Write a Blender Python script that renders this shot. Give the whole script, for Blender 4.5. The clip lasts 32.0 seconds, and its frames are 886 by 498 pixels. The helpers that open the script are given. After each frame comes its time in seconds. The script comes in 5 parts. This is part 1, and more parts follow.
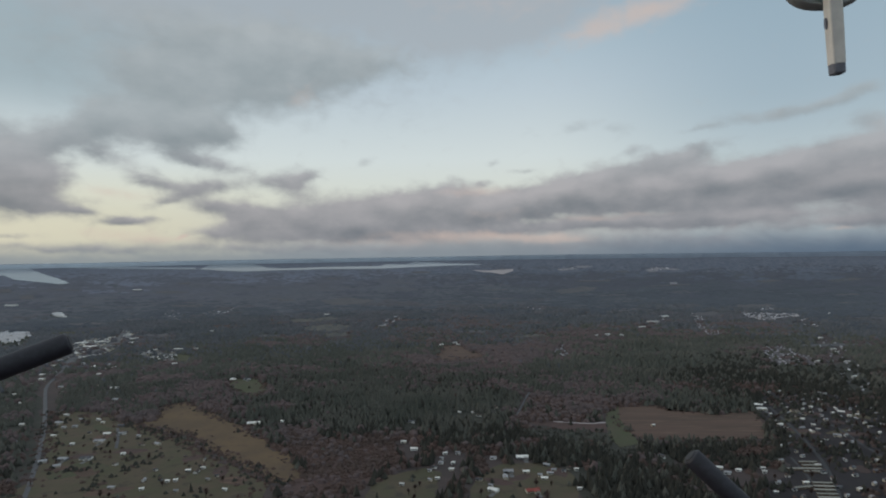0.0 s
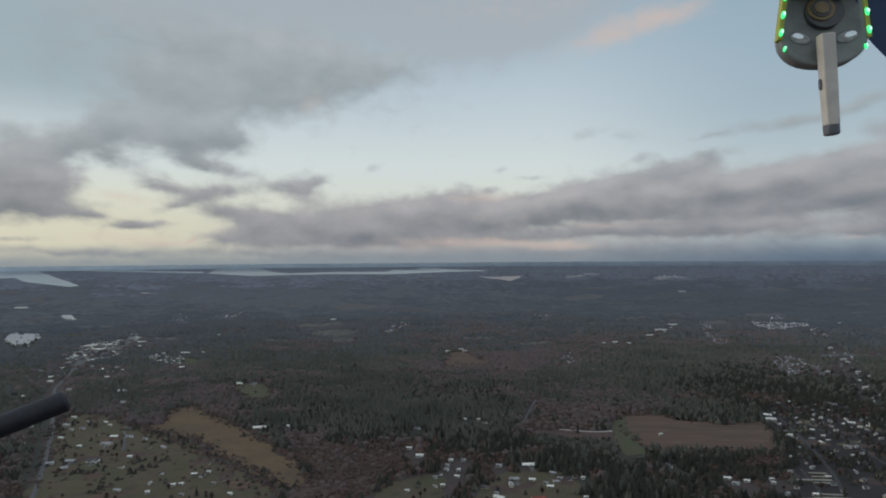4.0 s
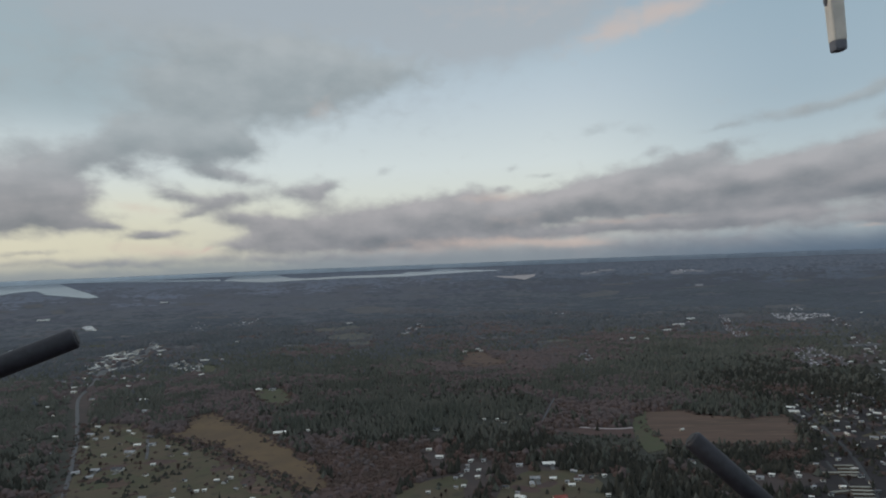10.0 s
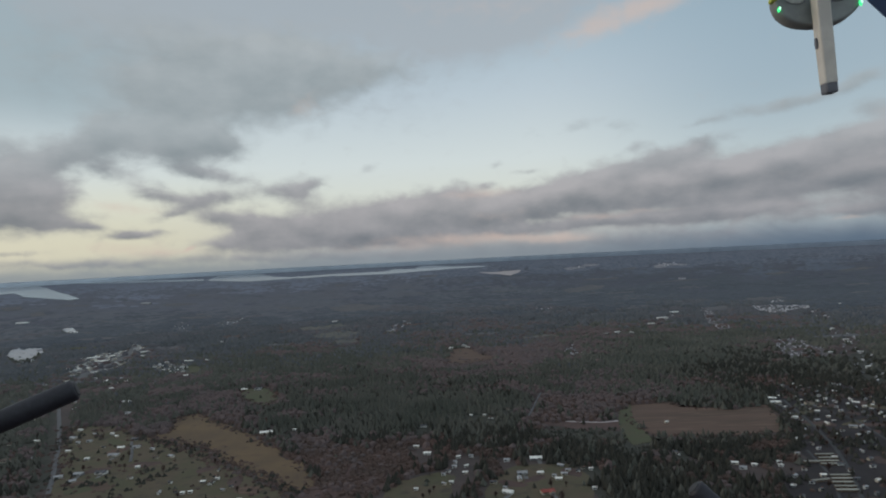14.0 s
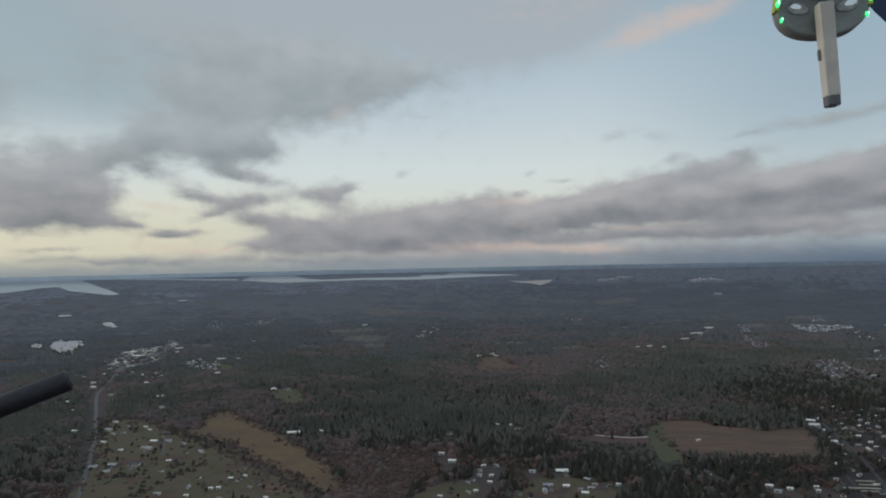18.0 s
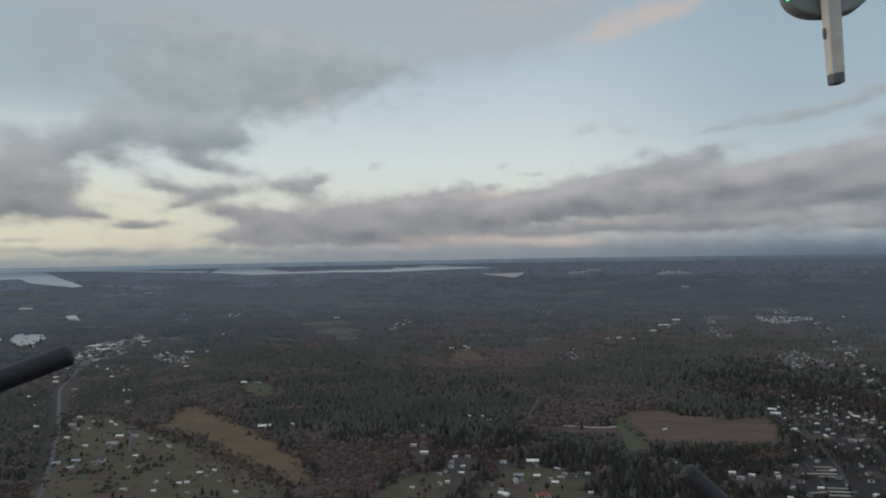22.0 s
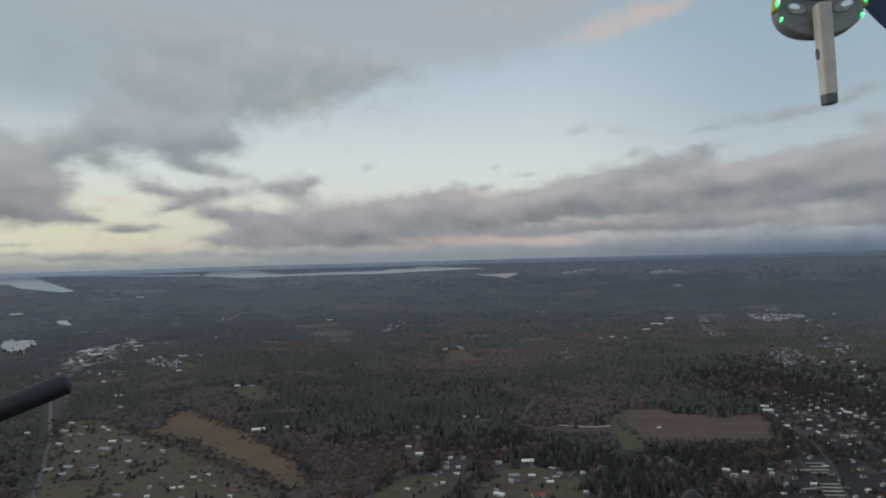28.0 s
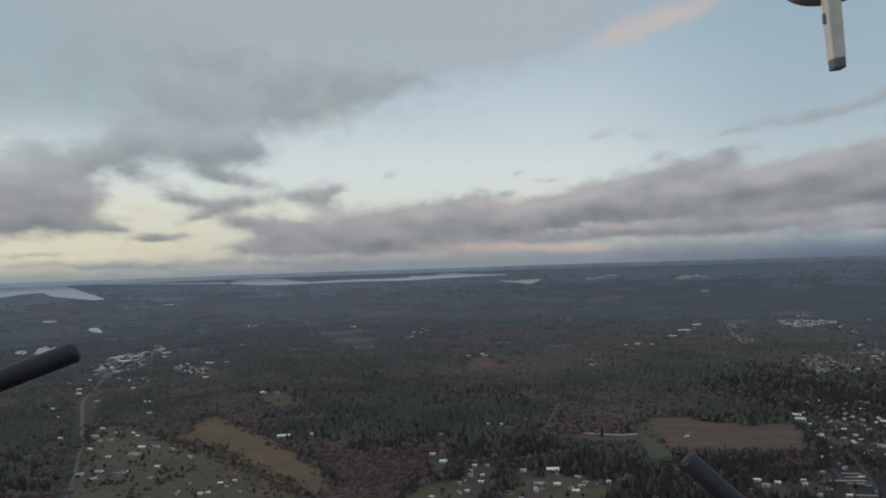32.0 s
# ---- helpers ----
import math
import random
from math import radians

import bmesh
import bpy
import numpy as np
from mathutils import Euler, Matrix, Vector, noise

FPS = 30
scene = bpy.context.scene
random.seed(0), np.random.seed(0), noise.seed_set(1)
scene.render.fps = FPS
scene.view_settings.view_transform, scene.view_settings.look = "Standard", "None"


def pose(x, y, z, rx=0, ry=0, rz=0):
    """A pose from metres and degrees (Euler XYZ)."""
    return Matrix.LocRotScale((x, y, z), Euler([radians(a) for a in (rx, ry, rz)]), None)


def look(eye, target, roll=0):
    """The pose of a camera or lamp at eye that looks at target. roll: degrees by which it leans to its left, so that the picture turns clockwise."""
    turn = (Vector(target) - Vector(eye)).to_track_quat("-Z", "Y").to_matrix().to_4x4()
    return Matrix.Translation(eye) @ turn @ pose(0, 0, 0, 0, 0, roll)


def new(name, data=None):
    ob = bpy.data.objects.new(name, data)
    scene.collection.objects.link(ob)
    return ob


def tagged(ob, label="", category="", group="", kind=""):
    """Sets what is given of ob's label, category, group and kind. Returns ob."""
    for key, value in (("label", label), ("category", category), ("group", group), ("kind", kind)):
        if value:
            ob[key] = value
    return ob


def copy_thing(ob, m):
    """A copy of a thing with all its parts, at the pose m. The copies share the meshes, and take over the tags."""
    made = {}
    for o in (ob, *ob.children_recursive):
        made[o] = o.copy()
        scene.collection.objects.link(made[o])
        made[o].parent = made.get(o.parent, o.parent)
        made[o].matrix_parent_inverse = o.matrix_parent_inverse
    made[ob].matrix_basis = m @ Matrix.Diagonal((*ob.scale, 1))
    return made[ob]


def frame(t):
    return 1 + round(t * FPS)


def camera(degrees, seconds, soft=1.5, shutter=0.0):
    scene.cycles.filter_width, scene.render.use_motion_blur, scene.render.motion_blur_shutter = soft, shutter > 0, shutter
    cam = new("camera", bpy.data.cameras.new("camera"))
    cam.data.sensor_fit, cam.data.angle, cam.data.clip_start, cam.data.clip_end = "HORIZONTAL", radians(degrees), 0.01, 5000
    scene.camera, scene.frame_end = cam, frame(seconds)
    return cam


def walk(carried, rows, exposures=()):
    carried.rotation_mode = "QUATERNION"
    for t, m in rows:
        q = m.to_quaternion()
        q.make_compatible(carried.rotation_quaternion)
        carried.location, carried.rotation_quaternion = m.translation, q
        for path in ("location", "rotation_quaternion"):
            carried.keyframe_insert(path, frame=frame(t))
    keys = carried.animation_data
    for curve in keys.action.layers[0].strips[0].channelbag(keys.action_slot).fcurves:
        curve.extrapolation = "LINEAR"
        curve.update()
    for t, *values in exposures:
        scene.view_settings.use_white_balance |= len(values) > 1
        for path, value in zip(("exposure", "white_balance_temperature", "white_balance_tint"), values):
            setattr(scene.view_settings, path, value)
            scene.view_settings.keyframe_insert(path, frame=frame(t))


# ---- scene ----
cam = camera(74.0, 32.0, soft=1.95)
EYE = 250.0
# seconds, place in metres, turn in degrees: the quadcopter hovers and sways
PATH = [
    (0, -0.0115, 0.0020, 249.9909, 90.343, 0.861, -0.259),
    (0.5, -0.0104, 0.0025, 249.9859, 90.502, 0.832, 0.046),
    (1, -0.0047, 0.0033, 249.9750, 90.691, 0.740, 0.924),
    (1.5, -0.0010, 0.0010, 249.9831, 90.972, 0.366, 1.387),
    (2, 0.0008, -0.0001, 249.9921, 91.143, 0.466, 1.418),
    (2.5, 0.0033, -0.0012, 250.0068, 91.270, 0.881, 1.543),
    (3, 0.0054, -0.0037, 250.0278, 91.265, 0.566, 1.435),
    (3.5, 0.0013, -0.0014, 250.0255, 91.127, 0.594, 0.795),
    (5.5, -0.0080, -0.0009, 250.0125, 90.659, 0.039, -0.035),
    (6, -0.0052, -0.0016, 250.0113, 90.658, 0.256, 0.213),
    (6.5, -0.0077, 0.0004, 250.0014, 90.666, 0.022, -0.072),
    (7, -0.0061, -0.0010, 250.0054, 90.676, -0.105, 0.110),
    (7.5, -0.0051, -0.0001, 250.0102, 90.714, 0.279, -0.110),
    (8, -0.0093, -0.0001, 250.0026, 90.752, 0.504, -0.217),
    (8.5, -0.0075, 0.0008, 249.9981, 90.775, 0.363, 0.010),
    (9, -0.0052, 0.0005, 249.9960, 90.832, 0.548, 0.510),
    (9.5, 0.0010, 0.0007, 249.9802, 90.957, 1.329, 1.352),
    (10, 0.0017, 0.0020, 249.9803, 91.059, 2.160, 1.782),
    (10.5, 0.0042, 0.0006, 249.9798, 91.236, 3.113, 2.310),
    (11, 0.0092, 0.0004, 249.9981, 91.340, 3.149, 2.579),
    (11.5, 0.0163, -0.0009, 250.0247, 91.371, 3.429, 2.638),
    (12, 0.0123, -0.0010, 250.0216, 91.203, 3.517, 1.943),
    (12.5, 0.0057, 0.0006, 250.0124, 90.968, 3.677, 1.176),
    (13, -0.0057, 0.0002, 250.0060, 90.729, 3.655, 0.425),
    (13.5, -0.0061, -0.0003, 250.0084, 90.660, 2.851, 0.281),
    (15.5, -0.0071, 0.0008, 249.9966, 90.814, 2.885, 0.552),
    (16, -0.0036, 0.0027, 249.9797, 90.844, 1.714, 1.088),
    (16.5, 0.0018, 0.0007, 249.9804, 90.996, 0.649, 1.751),
    (17, 0.0064, -0.0002, 249.9872, 91.176, 0.277, 2.229),
    (17.5, 0.0082, -0.0003, 249.9858, 91.346, 0.800, 2.424),
    (18, 0.0195, -0.0008, 250.0068, 91.454, 1.109, 3.355),
    (18.5, 0.0258, -0.0036, 250.0242, 91.389, 1.159, 3.772),
    (19, 0.0189, -0.0030, 250.0257, 91.151, 1.511, 2.806),
    (19.5, 0.0059, -0.0013, 250.0143, 90.880, 1.585, 1.268),
    (20, -0.0016, -0.0008, 250.0138, 90.701, 1.814, 0.585),
    (20.5, -0.0052, 0.0002, 250.0040, 90.607, 1.426, 0.205),
    (21, -0.0078, -0.0008, 250.0053, 90.577, 1.375, 0.116),
    (21.5, -0.0064, 0.0007, 249.9976, 90.614, 1.159, 0.402),
    (22, -0.0037, 0.0007, 249.9956, 90.681, 0.930, 0.700),
    (22.5, -0.0045, 0.0010, 249.9924, 90.777, -0.086, 0.601),
    (23, -0.0039, 0.0014, 249.9862, 90.848, -0.943, 0.652),
    (23.5, -0.0028, 0.0015, 249.9767, 91.098, -0.775, 1.355),
    (24, 0.0059, 0.0010, 249.9795, 91.316, 0.206, 2.228),
    (24.5, 0.0082, 0.0011, 249.9858, 91.478, 0.611, 2.505),
    (26.5, 0.0213, -0.0024, 250.0245, 91.468, 1.354, 3.120),
    (27, 0.0137, -0.0015, 250.0142, 91.180, 1.473, 2.216),
    (27.5, 0.0017, -0.0003, 250.0026, 90.922, 1.403, 1.023),
    (28, -0.0066, 0.0001, 250.0085, 90.771, 1.482, 0.036),
    (28.5, -0.0104, 0.0013, 249.9999, 90.783, 2.230, -0.090),
    (29, -0.0065, -0.0001, 250.0027, 90.818, 2.438, 0.371),
    (29.5, -0.0050, 0.0008, 249.9942, 90.841, 2.390, 0.639),
    (30, -0.0037, 0.0012, 249.9899, 90.874, 1.828, 0.917),
    (30.5, 0.0001, 0.0006, 249.9882, 91.023, 1.646, 1.317),
    (31, 0.0018, 0.0010, 249.9874, 91.161, 1.601, 1.654),
    (31.5, 0.0020, 0.0007, 249.9792, 91.297, 1.424, 1.910),
    (32, 0.0058, 0.0004, 249.9870, 91.480, 1.824, 2.250),
]
walk(cam, [(t, pose(x, y, z, rx, ry, rz)) for t, x, y, z, rx, ry, rz in PATH])

# ---------------------------------------------------------------- sky and light
# clouds: azimuth and elevation of the middle, half width, half height, lean (degrees), density
CLOUDS_FAR_WEST = [
    (-36.2, 7.6, 2.53, 1.56, 13.3, 0.9), (-36.9, 5.7, 3.18, 1.76, -1.7, 0.9), (-33.9, 6.8, 2.29, 1.01, -1.7, 0.75), (-34.7, 4.4, 4.11, 1.00, -4.7, 0.8), (-31.2, 3.8, 1.62, 0.28, -4.7, 0.5), (-37.2, 10.3, 1.78, 1.10, 8.3, 0.45),
    (-34.1, 17.2, 4.35, 2.74, 8.3, 0.35), (-33.5, 9.7, 3.11, 1.38, 20.3, 0.85), (-30.2, 11.6, 2.10, 1.43, 18.3, 0.6)]
CLOUDS_WEST = [
    (-29.8, 8.8, 1.89, 0.86, -21.7, 0.55), (-26.8, 7.0, 1.55, 0.69, -1.7, 0.55), (-25.0, 6.3, 1.82, 0.50, -6.7, 0.6), (-24.6, 5.0, 1.83, 0.40, 18.3, 0.55), (-27.8, 3.1, 2.38, 0.39, 3.3, 0.85), (-36.6, 1.8, 2.48, 0.27, -1.7, 0.55),
    (-40.0, 7.7, 1.96, 2.53, -1.7, 0.8), (-40.1, 4.3, 1.94, 1.05, -1.7, 0.7), (-40.6, 13.9, 2.62, 3.35, -1.7, 0.4)]
CLOUDS_NORTH_WEST_LOW = [
    (-18.9, 18.9, 9.89, 2.29, -5.7, 1.01), (-12.8, 18, 4.41, 2.66, -1.7, 0.81), (-5.7, 17.8, 4.01, 1.33, 6.3, 0.61), (-19.5, 15.2, 8.11, 2.60, -1.7, 0.95), (-25.7, 15.7, 3.72, 1.74, -6.7, 0.7), (-25.8, 11.4, 4.55, 2.23, -1.7, 0.9),
    (-22.5, 11.1, 2.87, 1.53, -1.7, 0.8), (-20.6, 11.2, 1.97, 0.93, -26.7, 0.55)]
CLOUDS_NORTH_WEST = [
    (-21.6, 8.4, 2.89, 0.61, -9.7, 0.8), (-21.2, 6.3, 2.89, 0.82, 8.3, 0.8), (-19.3, 4.3, 3.94, 0.83, -6.7, 0.9), (-14.1, 6.9, 1.98, 1.18, -1.7, 0.85), (-12.8, 7.4, 1.06, 0.54, 13.3, 0.5), (-16.2, 6.9, 1.02, 0.63, -1.7, 0.4),
    (-18.8, 3.0, 1.98, 0.73, 18.3, 0.75), (-17.3, 1.8, 6.03, 0.79, -1.7, 0.75), (-7.1, 8.7, 0.88, 0.44, 8.3, 0.45)]
CLOUDS_NORTH_LOW = [
    (-8.9, 4.1, 5.93, 1.52, 0.3, 0.95), (-2.3, 4.5, 4.96, 1.65, 1.3, 0.95), (-11.0, 2.8, 6.37, 1.08, -1.7, 0.9), (-4.5, 2.1, 6.02, 0.88, -1.7, 0.85), (3.8, 4.0, 5.50, 1.54, 3.3, 0.95), (1.1, 5.8, 2.77, 1.10, -1.7, 0.7),
    (8.7, 4.7, 4.32, 1.42, 10.3, 0.95), (12.9, 5.5, 4.21, 1.61, 12.3, 1)]
CLOUDS_NORTH = [
    (8.0, 2.0, 7.56, 0.55, 2.3, 0.6), (10.7, 0.5, 15.96, 0.54, -1.7, 0.5), (-11.1, 0.4, 21.21, 0.43, -1.7, 0.55), (-32.4, 0.7, 7.85, 0.37, -1.7, 0.5), (13.1, 11.5, 1.60, 0.54, 8.3, 0.4), (4.4, 6.7, 0.99, 0.27, 8.3, 0.5),
    (8.2, 7.9, 1.36, 0.27, 3.3, 0.45), (5.3, 8.6, 0.77, 0.33, -1.7, 0.4), (8.9, 10.8, 1.09, 0.98, -1.7, 0.2)]
CLOUDS_NORTH_EAST = [
    (17.5, 5.0, 4.53, 1.58, 6.3, 1), (16.0, 6.8, 2.56, 0.85, 10.3, 0.7), (20.5, 7.9, 2.19, 0.93, -6.7, 0.8), (22.9, 8.1, 1.89, 0.61, 13.3, 0.65), (24.3, 9.2, 2.09, 0.60, 8.3, 0.6), (18.1, 9.1, 1.01, 0.42, 18.3, 0.45),
    (21.9, 5.7, 4.77, 1.43, 6.3, 1), (18.4, 2.6, 7.94, 0.52, 1.3, 0.65), (17.2, 11.1, 1.54, 0.63, -6.7, 0.4), (27.4, 11.2, 2.65, 0.49, 0.3, 0.55), (24.3, 10.7, 1.63, 0.30, 3.3, 0.45), (23.1, 0.9, 12.12, 0.61, -1.7, 0.5)]
CLOUDS_EAST = [
    (26.8, 6.1, 4.41, 1.38, 6.3, 1), (31.0, 6.6, 3.67, 1.23, 10.3, 1), (34.8, 7.5, 3.00, 1.27, 12.3, 1), (26.7, 3.9, 7.04, 0.89, 4.3, 0.75), (32.9, 4.8, 4.68, 1.16, 2.3, 0.8), (35.1, 5.5, 2.22, 1.35, -1.7, 0.8),
    (27.6, 2.6, 8.67, 0.68, 2.3, 0.75), (32.8, 1.9, 4.67, 0.46, 3.3, 0.6), (31.1, 11.2, 2.06, 0.47, 8.3, 0.55), (33.9, 11.6, 1.94, 0.55, 12.3, 0.55), (36.1, 12.3, 1.47, 0.62, 18.3, 0.55), (36.0, 10.0, 1.46, 0.62, 3.3, 0.45),
    (38.6, 8.0, 2.71, 1.51, 12.3, 1), (38.9, 4.7, 3.02, 2.14, 2.3, 0.9), (38.4, 1.9, 3.04, 0.65, -1.7, 0.6)]
CLOUDS_VEIL = [
    (-10.5, 22.4, 19.00, 3.25, -1.7, 0.9), (3.2, 20.8, 8.81, 3.30, 8.3, 0.7), (-27.8, 20.9, 11.53, 2.92, -1.7, 0.75), (8.7, 21.9, 5.80, 2.18, 8.3, 0.6), (-5.3, 14.0, 8.44, 2.74, -1.7, 0.3), (-4.9, 26.6, 30.58, 3.29, -1.7, 0.9)]
CLOUDS_LIT_LOW = [
    (18.0, 20.8, 5.03, 1.24, 12.3, 0.56), (15.0, 19.8, 4.01, 1.09, 9.3, 0.40), (21.5, 21.1, 3.22, 0.87, 6.3, 0.44), (5.5, 22.6, 8.87, 1.37, -1.7, 0.3), (-12.9, 14.5, 1.35, 0.97, -1.7, 0.5), (-29.0, 5.5, 2.54, 0.58, -4.7, 0.6),
    (3.3, 6.0, 3.31, 0.55, 1.3, 0.6), (5.4, 3.7, 3.28, 0.66, 3.3, 0.3), (3.7, 1.5, 8.23, 0.49, -1.7, 0.85)]
CLOUDS_LIT = [
    (10.7, 1.2, 3.19, 0.38, -1.7, 0.65), (-26.0, 1.5, 3.56, 0.40, -1.7, 0.6), (-23.7, 1.7, 0.46, 0.15, 18.3, 0.8), (14.9, 3.0, 3.61, 0.32, 0.3, 0.45), (19.9, 3.3, 3.90, 0.26, -1.7, 0.35), (34.3, 1.5, 1.69, 0.18, 4.3, 0.6),
    (-29.1, 2.1, 3.37, 0.48, -1.7, 0.4), (-4.6, 1.0, 8.21, 0.44, -1.7, 0.4), (9.4, 25.0, 9.47, 1.36, -1.7, 0.4)]


class Nodes:
    """Short names for building node trees."""

    def __init__(self, tree):
        self.tree = tree

    def add(self, kind, **values):
        n = self.tree.nodes.new(kind)
        for k, v in values.items():
            n.inputs[k.replace("_", " ")].default_value = v
        return n

    def link(self, a, b):
        self.tree.links.new(a, b)

    def put(self, socket, v):
        if isinstance(v, bpy.types.NodeSocket):
            self.link(v, socket)
        else:
            socket.default_value = v

    def math(self, op, a, b=0.0, c=0.0, clamp=False):
        n = self.tree.nodes.new("ShaderNodeMath")
        n.operation, n.use_clamp = op, clamp
        for s, v in zip(n.inputs, (a, b, c)):
            self.put(s, v)
        return n.outputs[0]

    def mix(self, f, a, b, blend="MIX"):
        n = self.tree.nodes.new("ShaderNodeMix")
        n.data_type, n.blend_type = "RGBA", blend
        self.put(n.inputs[0], f)
        for s, v in ((n.inputs[6], a), (n.inputs[7], b)):
            self.put(s, (*v, 1) if isinstance(v, tuple) and len(v) == 3 else v)
        return n.outputs[2]

    def noise(self, vector, scale, detail=4.0, rough=0.55, distort=0.0):
        n = self.add("ShaderNodeTexNoise", Scale=scale, Detail=detail, Roughness=rough, Distortion=distort)
        if vector is not None:
            self.link(vector, n.inputs["Vector"])
        return n.outputs

    def step(self, v, lo, hi, a=0.0, b=1.0):
        n = self.tree.nodes.new("ShaderNodeMapRange")
        n.interpolation_type = "SMOOTHSTEP"
        for s, x in zip(n.inputs, (v, lo, hi, a, b)):
            self.put(s, x)
        return n.outputs[0]

    def ramp(self, v, stops):
        n = self.tree.nodes.new("ShaderNodeValToRGB")
        el = n.color_ramp.elements
        while len(el) < len(stops):
            el.new(0.5)
        for e, (at, col) in zip(el, stops):
            e.position, e.color = at, (*col, 1)
        self.put(n.inputs[0], v)
        return n.outputs[0]


def srgb(r, g, b):
    return tuple(((c / 255 + 0.055) / 1.055) ** 2.4 if c > 10 else c / 3294.6 for c in (r, g, b))


def make_sky():
    world = bpy.data.worlds.new("dusk_sky")
    scene.world = world
    world.use_nodes = True
    world.node_tree.nodes.clear()
    k = Nodes(world.node_tree)
    way = k.add("ShaderNodeTexCoord").outputs["Generated"]
    xyz = k.add("ShaderNodeSeparateXYZ")
    k.link(way, xyz.inputs[0])
    x, y, z = xyz.outputs
    deg = 180 / math.pi
    az0 = k.math("MULTIPLY", k.math("ARCTAN2", x, y), deg)
    el0 = k.math("MULTIPLY", k.math("ARCSINE", z), deg)
    # a sheet seen ever more edge-on towards the horizon: flattens the puffs there
    flat = k.add("ShaderNodeCombineXYZ")
    k.put(flat.inputs[0], k.math("MULTIPLY", az0, 0.12))
    k.put(flat.inputs[1], k.math("MULTIPLY", el0, 0.2))
    flat = flat.outputs[0]
    billow = k.noise(flat, 2.4, 4, 0.55)
    bil = k.add("ShaderNodeSeparateColor")
    k.link(billow["Color"], bil.inputs[0])
    az = k.math("ADD", az0, k.math("MULTIPLY", k.math("SUBTRACT", bil.outputs[0], 0.5), 2.0))
    el = k.math("ADD", el0, k.math("MULTIPLY", k.math("SUBTRACT", bil.outputs[1], 0.5), 1.1))
    fine = k.noise(flat, 4.0, 5, 0.52, 0.3)["Fac"]
    wisp = k.noise(flat, 1.1, 6, 0.6, 0.6)["Fac"]

    def puffs(blobs, belly=False):
        """Density of a set of clouds, and how much more of it lies above than below."""
        total, under = 0.0, 0.0
        for a, e, w, h, lean, dens in blobs:
            c, s = math.cos(radians(lean)), math.sin(radians(lean))
            da, de = k.math("SUBTRACT", az, a), k.math("SUBTRACT", el, e)
            u = k.math("MULTIPLY_ADD", da, c / w, k.math("MULTIPLY", de, s / w))
            v = k.math("MULTIPLY_ADD", da, -s / h, k.math("MULTIPLY", de, c / h))
            q = k.math("MULTIPLY_ADD", u, u, k.math("MULTIPLY", v, v))
            f = k.math("POWER", 2.718, k.math("MULTIPLY", q, -0.9))
            total = k.math("MULTIPLY_ADD", f, dens, total)
            if belly:
                under = k.math("MULTIPLY_ADD", k.math("MULTIPLY", f, v), -dens, under)
        return total, under

    cover, under = puffs(CLOUDS_FAR_WEST + CLOUDS_WEST + CLOUDS_NORTH_WEST + CLOUDS_NORTH_WEST_LOW + CLOUDS_NORTH + CLOUDS_NORTH_LOW + CLOUDS_NORTH_EAST + CLOUDS_EAST, True)
    cover = k.math("MULTIPLY", cover, 1.22)
    ragged = k.math("SUBTRACT", fine, 0.5)
    # the same broken cloud goes on all round and overhead
    round_about = k.step(k.math("MAXIMUM", k.math("ABSOLUTE", az0), k.math("MULTIPLY", el0, 1.7)), 41.0, 56.0)
    cover = k.math("ADD", cover, k.math("MULTIPLY", round_about, k.step(wisp, 0.38, 0.62, 0.2, 1.0)))
    torn = k.step(el0, 14.0, 9.0, 0.8, 1.1)  # more broken low down
    dens = k.step(k.math("MULTIPLY_ADD", ragged, torn, cover), k.step(el0, 15.0, 7.0, 0.04, 0.1), k.step(el0, 15.0, 7.0, 1.2, 1.12))
    thin = k.step(k.math("MULTIPLY_ADD", ragged, 0.6, puffs(CLOUDS_VEIL)[0]), 0.1, 1.1)
    lit = k.step(k.math("MULTIPLY_ADD", ragged, 0.8, puffs(CLOUDS_LIT + CLOUDS_LIT_LOW)[0]), 0.05, 1.15)
    # clear air: pale near the horizon, blue above, yellow towards the sunken sun; overhead, out of view, a bright veil
    # added to light the land
    up = k.math("DIVIDE", el0, 90.0, clamp=True)
    clear = k.ramp(up, [(0.0, srgb(158, 165, 172)), (0.03, srgb(196, 198, 194)), (0.06, srgb(217, 222, 213)), (0.1, srgb(213, 223, 224)),
                        (0.17, srgb(191, 206, 216)), (0.26, srgb(158, 182, 198)), (0.4, srgb(190, 200, 210)), (1.0, srgb(215, 220, 226))])
    glow = k.math("MULTIPLY", k.step(az0, -6.0, -30.0), k.step(el0, 8.5, 2.0))
    clear = k.mix(k.math("MULTIPLY", glow, 0.7), clear, srgb(224, 221, 195))
    east = k.math("MULTIPLY", k.step(az0, 8.0, 32.0), k.step(el0, 6.0, 14.0, 0.45, 0.72))
    clear = k.mix(east, clear, srgb(148, 172, 188))
    west = k.math("MULTIPLY", k.step(az0, -16.0, -34.0), k.step(el0, 9.0, 15.0, 0.0, 0.8))
    clear = k.mix(west, clear, srgb(156, 174, 182))
    sky = k.tree.nodes.new("ShaderNodeTexSky")
    sky.sky_type, sky.sun_disc = "NISHITA", False
    sky.sun_elevation, sky.sun_rotation = radians(4), radians(-75)
    clear = k.mix(0.92, k.mix(1.0, sky.outputs[0], (0.1, 0.1, 0.1), "MULTIPLY"), clear)
    # cloud: darker bellies low down, paler veils above
    low = k.step(el0, 13.0, 5.0)
    shade = k.math("MULTIPLY_ADD", k.math("SUBTRACT", k.noise(flat, 2.6, 4, 0.5)["Fac"], 0.5), 1.0, 0.55)
